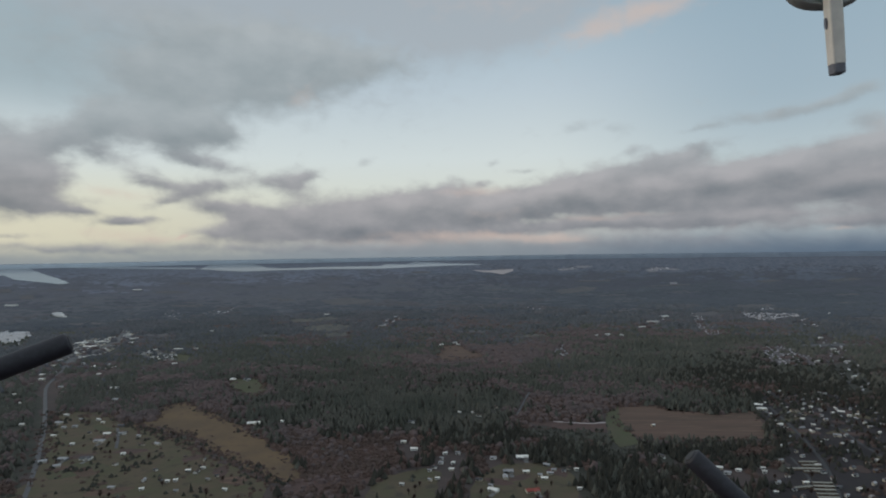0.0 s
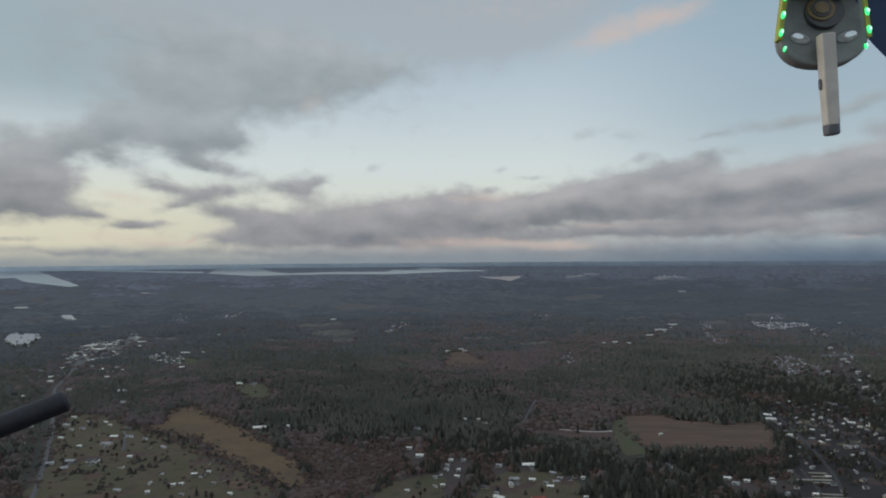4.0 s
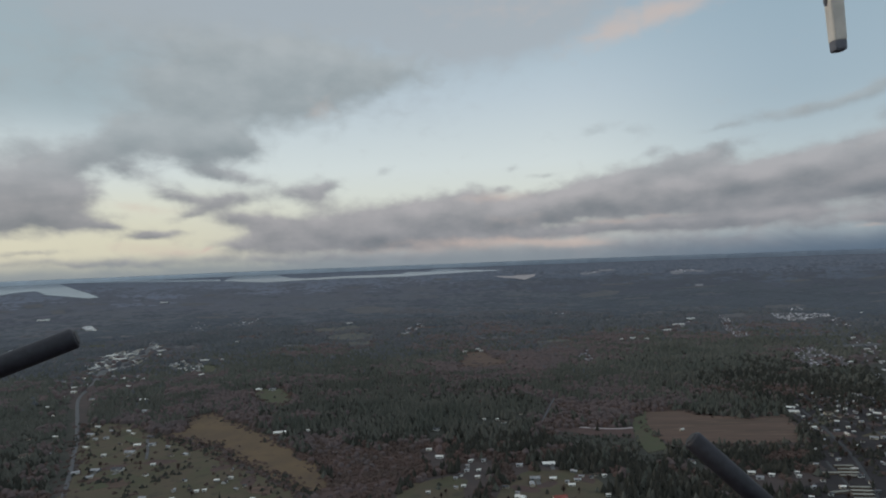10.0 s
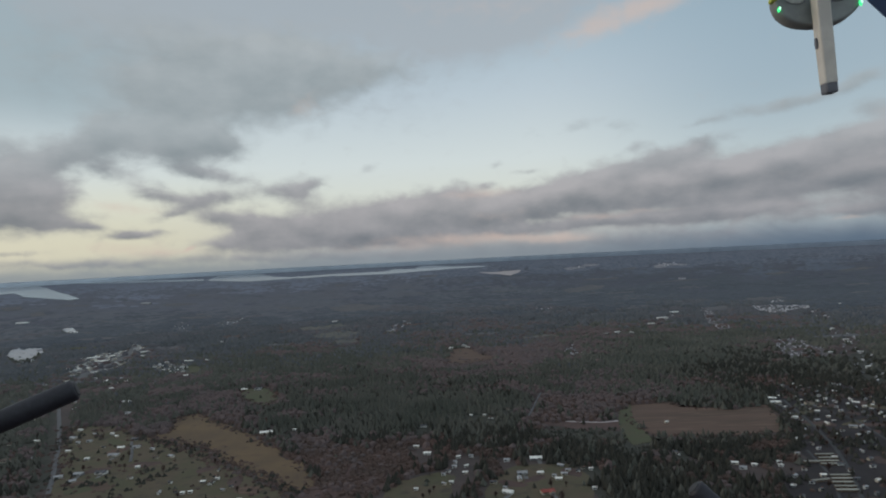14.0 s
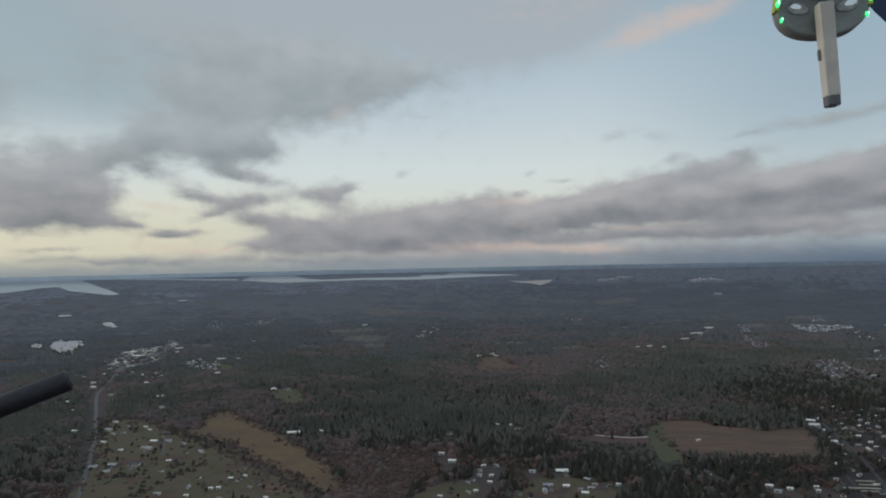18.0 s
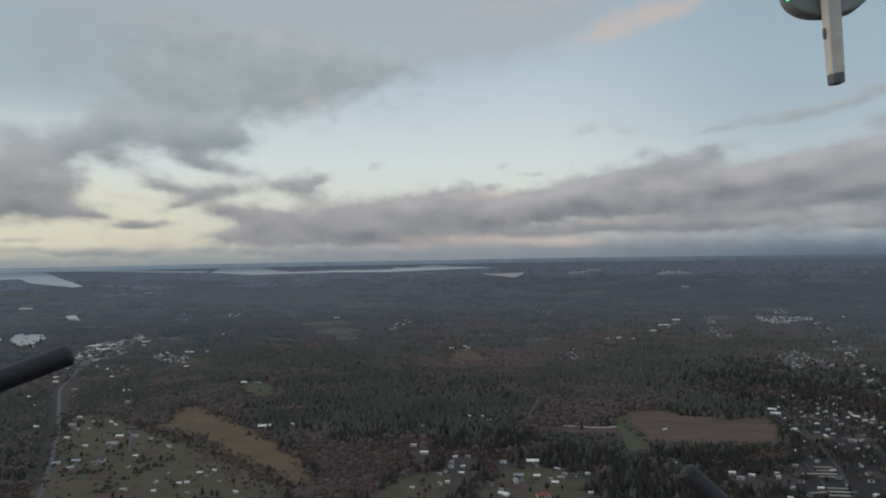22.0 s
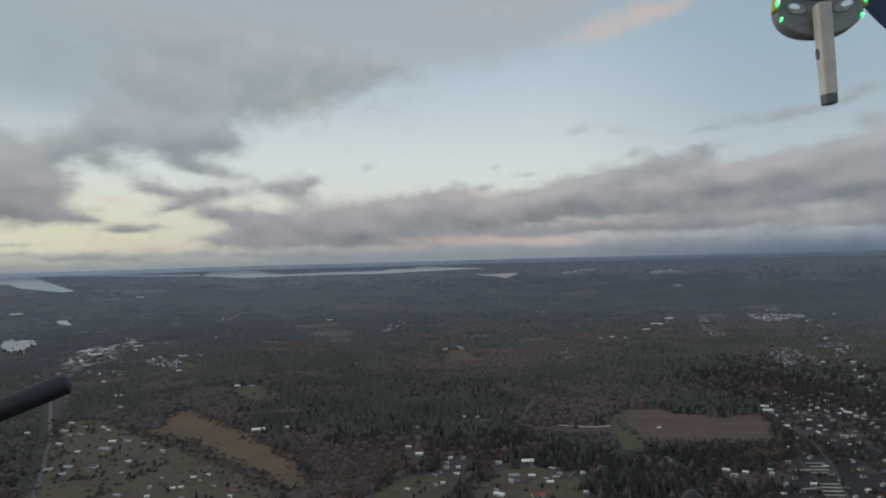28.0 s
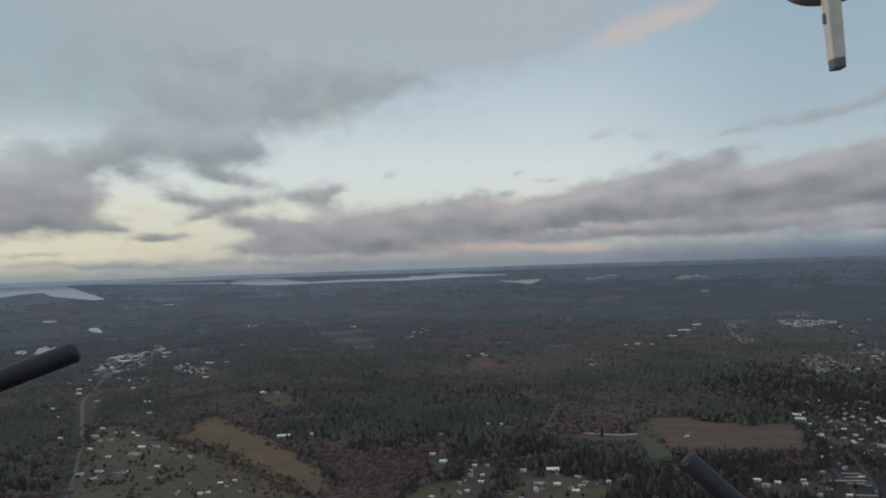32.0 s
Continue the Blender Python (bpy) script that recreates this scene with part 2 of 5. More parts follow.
    shade = k.math("SUBTRACT", shade, k.math("MULTIPLY", under, 0.55), clamp=True)
    grey = k.mix(shade, srgb(139, 150, 155), srgb(170, 178, 182))
    dark = k.mix(shade, srgb(112, 118, 126), srgb(168, 166, 170))
    cloud = k.mix(low, grey, dark)
    # cloud overhead, out of view, brightened to light the land too
    over = k.step(el0, 26.0, 45.0)
    cloud = k.mix(over, cloud, srgb(190, 196, 204))
    clear = k.mix(k.math("MULTIPLY", thin, 0.8), clear, srgb(166, 174, 181))
    colour = k.mix(k.math("MULTIPLY", dens, 0.92), clear, cloud)
    colour = k.mix(k.math("MULTIPLY", lit, 0.7), colour, srgb(205, 186, 176))
    # the murk along the skyline
    murk = k.step(k.math("ADD", el0, k.math("MULTIPLY", k.math("SUBTRACT", wisp, 0.5), 2.0)), k.step(az0, 4.0, 32.0, 1.7, 2.3), -0.4, 0.0, 0.85)
    colour = k.mix(murk, colour, k.mix(k.step(az0, 2.0, 36.0), srgb(130, 140, 148), srgb(80, 98, 118)))
    back = k.add("ShaderNodeBackground", Strength=1.0)
    k.put(back.inputs["Color"], colour)
    k.link(back.outputs[0], k.add("ShaderNodeOutputWorld").inputs[0])


make_sky()
sun_data = bpy.data.lights.new("low_sun", "SUN")
sun_data.energy, sun_data.angle, sun_data.color = 0.5, radians(14), (1.0, 0.86, 0.7)
sun = new("low_sun", sun_data)
sun.matrix_world = look((-2200, 600, 450), (0, 0, 0))


# ---------------------------------------------------------------- materials
def material(name, build):
    m = bpy.data.materials.new(name)
    m.use_nodes = True
    k = Nodes(m.node_tree)
    build(k, m.node_tree.nodes["Principled BSDF"])
    return m


def mottled(name, a, b, metres, rough=0.9, c=None, fine=None, bump=0.0, per="", spread=0.35, spec=0.3, drawn=0.0):
    """Two colours mottled at a size in metres, a third at a finer size, with a tone of its own for each piece (per: island or object)."""

    def build(k, p):
        co = k.add("ShaderNodeTexCoord").outputs["Object"] if per == "object" else k.add("ShaderNodeNewGeometry").outputs["Position"]
        if drawn:  # drawn out along x, as rows and furrows are
            m = k.add("ShaderNodeMapping", Scale=(drawn, 1, 1))
            k.link(co, m.inputs["Vector"])
            co = m.outputs[0]
        f = k.step(k.noise(co, 1 / metres, 5, 0.6)["Fac"], 0.32, 0.68)
        col = k.mix(f, a, b)
        g = k.noise(co, 1 / (fine or metres / 9), 4, 0.65)["Fac"]
        if c:
            col = k.mix(k.step(g, 0.5, 0.72), col, c)
        tone = k.math("MULTIPLY_ADD", g, 0.5, 0.75)
        if per:
            r = k.add("ShaderNodeNewGeometry").outputs["Random Per Island"] if per == "island" else k.add("ShaderNodeObjectInfo").outputs["Random"]
            tone = k.math("MULTIPLY", tone, k.math("MULTIPLY_ADD", r, 2 * spread, 1 - spread))
        grey = k.add("ShaderNodeCombineXYZ")
        for s in grey.inputs:
            k.put(s, tone)
        k.put(p.inputs["Base Color"], k.mix(1.0, col, grey.outputs[0], "MULTIPLY"))
        k.put(p.inputs["Roughness"], k.math("MULTIPLY_ADD", g, 0.2, rough - 0.1, clamp=True))
        p.inputs["Specular IOR Level"].default_value = spec
        if bump:
            n = k.add("ShaderNodeBump", Strength=0.6, Distance=bump)
            k.put(n.inputs["Height"], g)
            k.link(n.outputs[0], p.inputs["Normal"])

    return material(name, build)


def plain(name, col, rough, metal=0.0, var=0.12, size=0.01, bump=0.0):
    """A paint, plastic or metal with slight wear at a size in metres."""

    def build(k, p):
        co = k.add("ShaderNodeTexCoord").outputs["Object"]
        g = k.noise(co, 1 / size, 5, 0.6)["Fac"]
        k.put(p.inputs["Base Color"], k.mix(k.step(g, 0.35, 0.7), tuple(c * (1 - var) for c in col), tuple(min(1, c * (1 + var)) for c in col)))
        k.put(p.inputs["Roughness"], k.math("MULTIPLY_ADD", g, 0.25, rough - 0.12, clamp=True))
        p.inputs["Metallic"].default_value = metal
        if bump:
            n = k.add("ShaderNodeBump", Strength=0.5, Distance=bump)
            k.put(n.inputs["Height"], g)
            k.link(n.outputs[0], p.inputs["Normal"])

    return material(name, build)


M_FLOOR = mottled("forest_floor", (0.07, 0.059, 0.057), (0.092, 0.069, 0.065), 60, c=(0.1, 0.076, 0.072), fine=14)
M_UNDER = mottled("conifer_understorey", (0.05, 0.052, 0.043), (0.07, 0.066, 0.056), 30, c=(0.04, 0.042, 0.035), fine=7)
# haze put into the colours of far land: bluer, then paler
M_FAR = mottled("hazed_woodland", (0.09, 0.097, 0.113), (0.1, 0.107, 0.122), 260, c=(0.112, 0.114, 0.125), fine=60)
M_SKYLINE = mottled("hazed_horizon_land", (0.14, 0.155, 0.192), (0.15, 0.164, 0.2), 500, c=(0.155, 0.168, 0.2), fine=80)
# far clearings, greyed by haze put into the colour
M_HAZEFIELD = mottled("hazed_field", (0.132, 0.124, 0.13), (0.112, 0.112, 0.12), 90, c=(0.15, 0.138, 0.14), fine=24)
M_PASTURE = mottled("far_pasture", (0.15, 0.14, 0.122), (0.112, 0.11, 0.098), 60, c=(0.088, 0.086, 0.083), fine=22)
M_MARSH = mottled("dry_marsh_grass", (0.172, 0.117, 0.068), (0.13, 0.092, 0.06), 60, c=(0.102, 0.07, 0.055), fine=14)
M_LAWN = mottled("winter_lawn", (0.096, 0.091, 0.055), (0.122, 0.094, 0.066), 34, c=(0.066, 0.057, 0.045), fine=20)
M_GREEN = mottled("green_pasture", (0.088, 0.096, 0.054), (0.1, 0.09, 0.06), 30, c=(0.074, 0.078, 0.048), fine=9)
M_SOIL = mottled("bare_soil", (0.138, 0.089, 0.07), (0.102, 0.071, 0.056), 26, c=(0.166, 0.112, 0.086), fine=8, drawn=0.12)
M_BRUSH = mottled("brush_ground", (0.112, 0.071, 0.064), (0.086, 0.061, 0.056), 40, c=(0.122, 0.076, 0.068), fine=8)
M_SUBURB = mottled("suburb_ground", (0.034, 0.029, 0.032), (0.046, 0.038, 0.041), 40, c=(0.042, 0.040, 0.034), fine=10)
M_TOWN = mottled("town_paving", (0.12, 0.12, 0.124), (0.16, 0.157, 0.162), 40, c=(0.08, 0.088, 0.075), fine=12)
M_STREETS = mottled("far_streets", (0.125, 0.113, 0.118), (0.15, 0.13, 0.135), 30, c=(0.1, 0.096, 0.1), fine=10)
M_ROAD = mottled("asphalt_road", (0.08, 0.08, 0.087), (0.1, 0.1, 0.108), 20, rough=0.55, fine=2)
M_LANE = mottled("dark_street", (0.05, 0.05, 0.053), (0.066, 0.064, 0.067), 20, rough=0.7, fine=2)
M_FARLOT = mottled("far_paved_lot", (0.19, 0.19, 0.21), (0.36, 0.34, 0.36), 26, c=(0.12, 0.13, 0.15), fine=40)
M_LOT = mottled("pale_lot", (0.42, 0.37, 0.37), (0.5, 0.45, 0.44), 60, fine=12)
# foliage by belt of distance: spruce and fir, bluer with painted haze beyond
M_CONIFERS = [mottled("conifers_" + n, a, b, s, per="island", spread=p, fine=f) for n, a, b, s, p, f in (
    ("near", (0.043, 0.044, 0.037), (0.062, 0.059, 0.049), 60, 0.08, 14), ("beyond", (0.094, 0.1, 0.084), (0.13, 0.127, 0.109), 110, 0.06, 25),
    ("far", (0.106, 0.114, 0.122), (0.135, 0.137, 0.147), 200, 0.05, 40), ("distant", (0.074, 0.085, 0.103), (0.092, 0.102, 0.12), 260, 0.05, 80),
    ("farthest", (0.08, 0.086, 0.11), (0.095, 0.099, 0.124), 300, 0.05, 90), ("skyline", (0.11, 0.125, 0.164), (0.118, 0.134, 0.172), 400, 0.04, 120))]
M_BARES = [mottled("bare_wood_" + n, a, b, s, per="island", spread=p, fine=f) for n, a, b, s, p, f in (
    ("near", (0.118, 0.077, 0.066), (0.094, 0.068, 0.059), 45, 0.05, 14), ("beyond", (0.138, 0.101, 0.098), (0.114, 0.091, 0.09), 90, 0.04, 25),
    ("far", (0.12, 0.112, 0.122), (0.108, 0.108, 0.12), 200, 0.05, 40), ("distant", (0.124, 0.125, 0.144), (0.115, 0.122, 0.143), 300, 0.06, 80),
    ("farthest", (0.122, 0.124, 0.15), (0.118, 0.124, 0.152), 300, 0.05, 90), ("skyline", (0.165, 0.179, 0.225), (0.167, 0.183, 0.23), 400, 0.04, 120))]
M_BARK = mottled("bark", (0.09, 0.07, 0.055), (0.12, 0.1, 0.08), 1.0, fine=0.2)


def water(k, p):
    # sky's reflection partly painted into this pale base colour
    p.inputs["Base Color"].default_value = (0.3, 0.325, 0.35, 1)
    p.inputs["Roughness"].default_value = 0.12
    p.inputs["IOR"].default_value = 1.33
    p.inputs["Specular IOR Level"].default_value = 0.9
    n = k.add("ShaderNodeBump", Strength=0.15, Distance=0.4)
    k.put(n.inputs["Height"], k.noise(k.add("ShaderNodeNewGeometry").outputs["Position"], 0.15, 4)["Fac"])
    k.link(n.outputs[0], p.inputs["Normal"])


M_WATER = material("lake_water", water)
ROOFS = [mottled("roof_" + n, a, b, 3.0, rough=r, fine=0.5, per="object", spread=0.2, spec=s) for n, a, b, r, s in (
    ("pale", (0.86, 0.83, 0.77), (0.78, 0.76, 0.71), 0.3, 0.9), ("light_grey", (0.36, 0.36, 0.37), (0.28, 0.28, 0.295), 0.36, 0.8),
    ("grey", (0.14, 0.14, 0.148), (0.105, 0.105, 0.115), 0.75, 0.3), ("brown", (0.13, 0.1, 0.085), (0.1, 0.085, 0.072), 0.8, 0.3))]
M_RED = mottled("roof_red", (0.34, 0.085, 0.065), (0.28, 0.07, 0.055), 3.0, rough=0.5, fine=0.5)
WALLS = [mottled("siding_" + n, a, b, 2.0, rough=0.6, fine=0.3, per="object", spread=0.15) for n, a, b in (
    ("white", (0.8, 0.79, 0.76), (0.74, 0.73, 0.7)), ("cream", (0.62, 0.56, 0.46), (0.54, 0.49, 0.41)),
    ("grey", (0.24, 0.25, 0.26), (0.2, 0.21, 0.22)), ("brown", (0.2, 0.14, 0.1), (0.16, 0.12, 0.09)))]
M_GLASS = plain("window_glass", (0.05, 0.06, 0.07), 0.15, var=0.2, size=0.6)
M_DOOR = plain("painted_door", (0.3, 0.28, 0.26), 0.5, size=0.3)
M_BRICK = plain("chimney_brick", (0.25, 0.13, 0.1), 0.85, size=0.2)
M_PAVE = mottled("driveway_concrete", (0.2, 0.2, 0.2), (0.16, 0.16, 0.165), 3, fine=0.6)


# ---------------------------------------------------------------- the land
LAND = {
    "far_pale": [(-2221, 3103), (-2188, 3166), (-2078, 3027), (-2122, 2984)],
    "far_brown": [(-640, 3070), (-511, 3194), (-343, 3064), (-377, 2874), (-541, 2861)],
    "far_brown_b": [(638, 3350), (806, 3450), (794, 3270), (652, 3188)],
    "far_pale_b": [(-2482, 3244), (-2410, 3300), (-2323, 3201), (-2393, 3148)],
    "far_pale_c": [(-981, 1920), (-961, 1955), (-848, 1894), (-848, 1833), (-926, 1847)],
    "far_brown_c": [(985, 2311), (1091, 2328), (1053, 2203), (955, 2169)],
    "far_green": [(1281, 2575), (1454, 2580), (1418, 2476), (1250, 2467)],
    "pond_a": [(-1465, 1925), (-1526, 2026), (-1526, 2069), (-1456, 2028), (-1443, 2053), (-1352, 1944), (-1284, 1826), (-1214, 1701), (-1284, 1772), (-1233, 1683), (-1321, 1767)],
    "pond_b": [(-1666, 2521), (-1720, 2620), (-1693, 2633), (-1576, 2493), (-1559, 2444), (-1602, 2471), (-1581, 2423)],
    "pond_c": [(-1544, 1950), (-1535, 1988), (-1456, 1899), (-1389, 1798), (-1449, 1829)],
    "green_town": [(-689, 1520), (-632, 1495), (-601, 1416), (-633, 1406)],
    "marsh": [(-476, 884), (-448, 905), (-455, 953), (-458, 995), (-433, 1004), (-383, 953), (-345, 911), (-300, 869), (-278, 840), (-249, 812), (-227, 792), (-224, 771), (-201, 748), (-183, 720), (-170, 695), (-156, 678), (-162, 660), (-179, 651), (-199, 667), (-223, 691), (-246, 711), (-280, 747), (-305, 763), (-331, 802), (-354, 828), (-384, 841), (-429, 866)],
    "lawn_w": [(-465, 658), (-491, 730), (-553, 823), (-629, 959), (-571, 964), (-502, 916), (-422, 852), (-367, 821), (-305, 755), (-255, 706), (-195, 643), (-174, 591), (-456, 606)],
    "brownfield": [(268, 944), (353, 939), (345, 909), (404, 891), (474, 902), (464, 862), (453, 828), (434, 772), (375, 767), (316, 765), (268, 776), (256, 798), (250, 881)],
    "fieldgreen": [(265, 944), (280, 939), (261, 865), (255, 798), (253, 758), (223, 743), (220, 777), (233, 839)],
    "strip": [(131, 870), (171, 867), (208, 849), (235, 847), (224, 808), (190, 811), (156, 832), (131, 847)],
    "lawn_s": [(-430, 1189), (-385, 1210), (-340, 1129), (-327, 1091), (-332, 1041), (-361, 1072), (-398, 1112)],
    "clear_mid": [(-20, 1441), (2, 1568), (56, 1597), (80, 1500), (101, 1400), (53, 1363), (-12, 1372)],
    "lawn_mid": [(41, 669), (69, 694), (129, 694), (142, 663), (140, 606), (133, 576), (24, 581), (32, 630)],
    "clear_low": [(-77, 639), (-61, 667), (-23, 685), (-4, 664), (-10, 617), (-15, 583), (-83, 587)],
    "green_far": [(-596, 2272), (-521, 2330), (-422, 2366), (-385, 2259), (-457, 2185), (-538, 2169)],
    "green_far_b": [(-494, 2031), (-418, 2092), (-327, 2088), (-294, 2003), (-363, 1904), (-446, 1949)],
    "green_far_c": [(-369, 1841), (-304, 1879), (-279, 1811), (-333, 1762)],
    "green_far_d": [(196, 1756), (310, 1782), (315, 1721), (213, 1694)],
    "suburb_e": [(501, 956), (566, 1015), (655, 1005), (658, 922), (669, 858), (434, 561), (312, 567), (346, 627), (387, 656), (418, 729), (456, 820)],
    "town": [(-856, 1339), (-976, 1481), (-1079, 1688), (-1075, 1793), (-1019, 1852), (-1088, 2021), (-999, 1936), (-895, 1639), (-866, 1504), (-873, 1408)],
    "town_b": [(-785, 1533), (-759, 1572), (-681, 1517), (-633, 1396), (-703, 1427)],
    "lake_w": [(-3189, 3531), (-3162, 3749), (-3026, 3860), (-2805, 4023), (-2725, 3919), (-2560, 3800), (-2379, 3680), (-2241, 3564), (-2273, 3515), (-2440, 3558), (-2588, 3578), (-2723, 3681), (-2785, 3596), (-2845, 3371)],
    "lake_strip": [(-2671, 4073), (-2272, 4223), (-1804, 4340), (-1777, 4274), (-2234, 4153), (-2641, 4027)],
    "lake_mid": [(-1758, 4277), (-1435, 4247), (-1192, 4337), (-874, 4430), (-449, 4459), (-194, 4532), (68, 4579), (342, 4599), (-19, 4710), (-65, 4756), (-225, 4753), (-252, 4654), (-442, 4673), (-461, 4586), (-893, 4529), (-1172, 4423), (-1306, 4439), (-1455, 4571), (-1749, 4469)],
    "lot_b": [(849, 4278), (899, 4286), (993, 4303), (993, 4250), (906, 4204), (856, 4196)],
    "lot_c": [(1011, 4376), (1070, 4379), (1117, 4306), (1046, 4283), (1004, 4312)],
    "lot_d": [(1431, 4083), (1528, 4114), (1501, 4022), (1429, 3951), (1405, 3990)],
    "lot_e": [(1520, 4092), (1584, 4058), (1631, 4005), (1607, 3965), (1511, 4029)],
    "lot_f": [(1371, 3503), (1404, 3487), (1377, 3421), (1345, 3437)],
    "far_brown_d": [(664, 3367), (848, 3487), (901, 3414), (864, 3297), (720, 3217), (657, 3212)],
    "pale_lot": [(231, 4352), (352, 4310), (417, 4332), (542, 4337), (518, 4252), (435, 4119), (376, 4213), (307, 4256)],
    "brush": [(-240, 851), (-210, 862), (-147, 793), (-54, 763), (-74, 668), (-100, 588), (-169, 591), (-161, 656), (-154, 681), (-192, 741)],
}
WOODS = {
    "conif_a": [(-345, 1153), (-418, 1402), (-409, 1709), (-185, 1781), (-25, 1312), (106, 1233), (146, 1097), (109, 893), (49, 778), (11, 758), (-41, 809), (-86, 788), (-154, 830), (-222, 877), (-269, 896), (-326, 1020)],
    "conif_b": [(19, 758), (112, 857), (220, 808), (247, 752), (278, 739), (229, 571), (133, 576), (145, 680), (124, 705), (59, 724)],
    "conif_c": [(300, 759), (372, 761), (419, 755), (431, 728), (391, 673), (369, 678), (310, 675), (287, 680)],
    "conif_d": [(631, 1574), (773, 1654), (708, 1309), (690, 1214), (802, 1229), (916, 1277), (769, 985), (658, 922), (657, 1009), (568, 1019), (528, 1053), (527, 1206)],
    "conif_e": [(388, 1618), (659, 1569), (527, 1206), (508, 1013), (380, 1027), (314, 1368)],
    "conif_t": [(-841, 1462), (-895, 1639), (-862, 1653), (-734, 1446), (-607, 1183), (-669, 1190)],
    "conif_f": [(-585, 972), (-560, 987), (-669, 1190), (-723, 1147)],
    "conif_g": [(-845, 1072), (-846, 1161), (-720, 1059), (-544, 798), (-481, 675), (-456, 606), (-518, 609), (-844, 995)],
    "conif_h": [(-631, 1361), (-435, 1369), (-345, 1153), (-415, 1161), (-573, 1290)],
    "conif_i": [(-2524, 2990), (-1991, 3174), (-1275, 3092), (-745, 2694), (-411, 1477), (-413, 1300), (-617, 1360), (-1005, 2005), (-1336, 2195), (-1052, 1573), (-846, 1161), (-914, 1079)],
    "conif_j": [(-749, 3158), (252, 2813), (385, 2091), (156, 1776), (-191, 1844), (-453, 1896)],
    "brown_a": [(-616, 1136), (-546, 1176), (-398, 1112), (-336, 1021), (-283, 912), (-269, 840), (-372, 936), (-433, 1004), (-455, 977), (-442, 911), (-498, 915)],
    "brown_b": [(-302, 748), (-244, 696), (-183, 642), (-169, 591), (-215, 594)],
    "brown_c": [(149, 1052), (254, 1213), (321, 1125), (254, 896), (235, 861), (124, 883)],
    "brown_d": [(332, 1203), (431, 1163), (453, 1062), (358, 970), (278, 979)],
    "brown_e": [(-90, 1355), (144, 1642), (303, 1747), (238, 1309), (109, 1262), (-12, 1311)],
}
ROADS = {
    "main": [(-797, 1205), (-760, 1132), (-658, 978), (-593, 879), (-551, 811), (-509, 741), (-470, 675), (-431, 604)],
    "hwy": [(-856, 1339), (-920, 1473), (-916, 1553), (-942, 1696), (-1052, 1946)],
    "lane": [(109, 884), (132, 967), (154, 1043)],
    "cul": [(-476, 864), (-449, 815), (-428, 772)],
    "east": [(383, 563), (428, 654), (457, 726), (485, 818), (512, 920)],
    "eastd": [(532, 855), (543, 813), (528, 742), (516, 665)],
    "park": [(413, 699), (391, 624), (363, 564)],
    "west": [(-797, 1205), (-856, 1339)],
}
CLUSTERS = {
    "a": [(964, 2271), (987, 2265), (882, 1923), (825, 1714), (761, 1679), (823, 1905)],
    "b": [(1156, 2262), (1317, 2194), (1309, 2131), (1190, 2048), (1122, 1995), (1089, 2075)],
    "c": [(796, 1469), (866, 1483), (850, 1400), (823, 1278), (789, 1243), (728, 1239), (707, 1242), (744, 1339)],
    "d": [(1416, 4064), (1523, 4144), (1596, 4078), (1464, 3934)],
    "e": [(870, 4323), (1008, 4297), (979, 4176), (858, 4169)],
    "f": [(-1035, 2537), (-1009, 2699), (-985, 2781), (-939, 2687), (-951, 2479)],
    "g": [(321, 2610), (455, 2596), (437, 2496), (319, 2506)],
    "h": [(1021, 1605), (1116, 1703), (907, 1279), (727, 989), (701, 992), (842, 1288)],
    "i": [(647, 1901), (851, 2218), (826, 2144), (648, 1829)],
    "j": [(-235, 1991), (-198, 2232), (-164, 2363), (-149, 2239), (-196, 1982)],
    "k": [(269, 1437), (326, 1579), (321, 1428), (289, 1372)],
    "l": [(-1174, 2465), (-1281, 2777), (-1070, 2504), (-1015, 2295)],
    "m": [(1288, 2097), (1263, 1926), (1140, 1790), (1169, 1949)],
    "n": [(1318, 2443), (1399, 2484), (1337, 2367), (1270, 2343)],
}
HEDGES = {
    "a": [(-356, 746), (-368, 713), (-376, 677), (-384, 650), (-383, 623)],
    "b": [(-504, 910), (-433, 858), (-374, 820)],
    "c": [(-409, 825), (-378, 810), (-343, 784)],
    "d": [(-562, 836), (-629, 959)],
    "e": [(-408, 749), (-377, 723)],
    "f": [(-451, 691), (-429, 698), (-397, 679)],
    "g": [(490, 874), (431, 728)],
    "h": [(-586, 893), (-535, 903)],
}
NEAR = 2500.0  # beyond this the far country is drawn together, rising gently, so that sixty kilometres fit in five


def lie(d):
    """Height of the land at a distance from the middle."""
    d = np.asarray(d, float)
    return np.where(d < NEAR, 0.0, EYE - d * (0.1 - 3.735e-5 * (d - NEAR)))


def ground_z(x, y):
    return lie(np.hypot(x, y))


def inside(poly, x, y):
    """Which of the points lie in a polygon."""
    hit = np.zeros(len(x), bool)
    for (ax, ay), (bx, by) in zip(poly, poly[1:] + poly[:1]):
        if ay != by:
            hit ^= ((ay > y) != (by > y)) & (x < (bx - ax) * (y - ay) / (by - ay) + ax)
    return hit


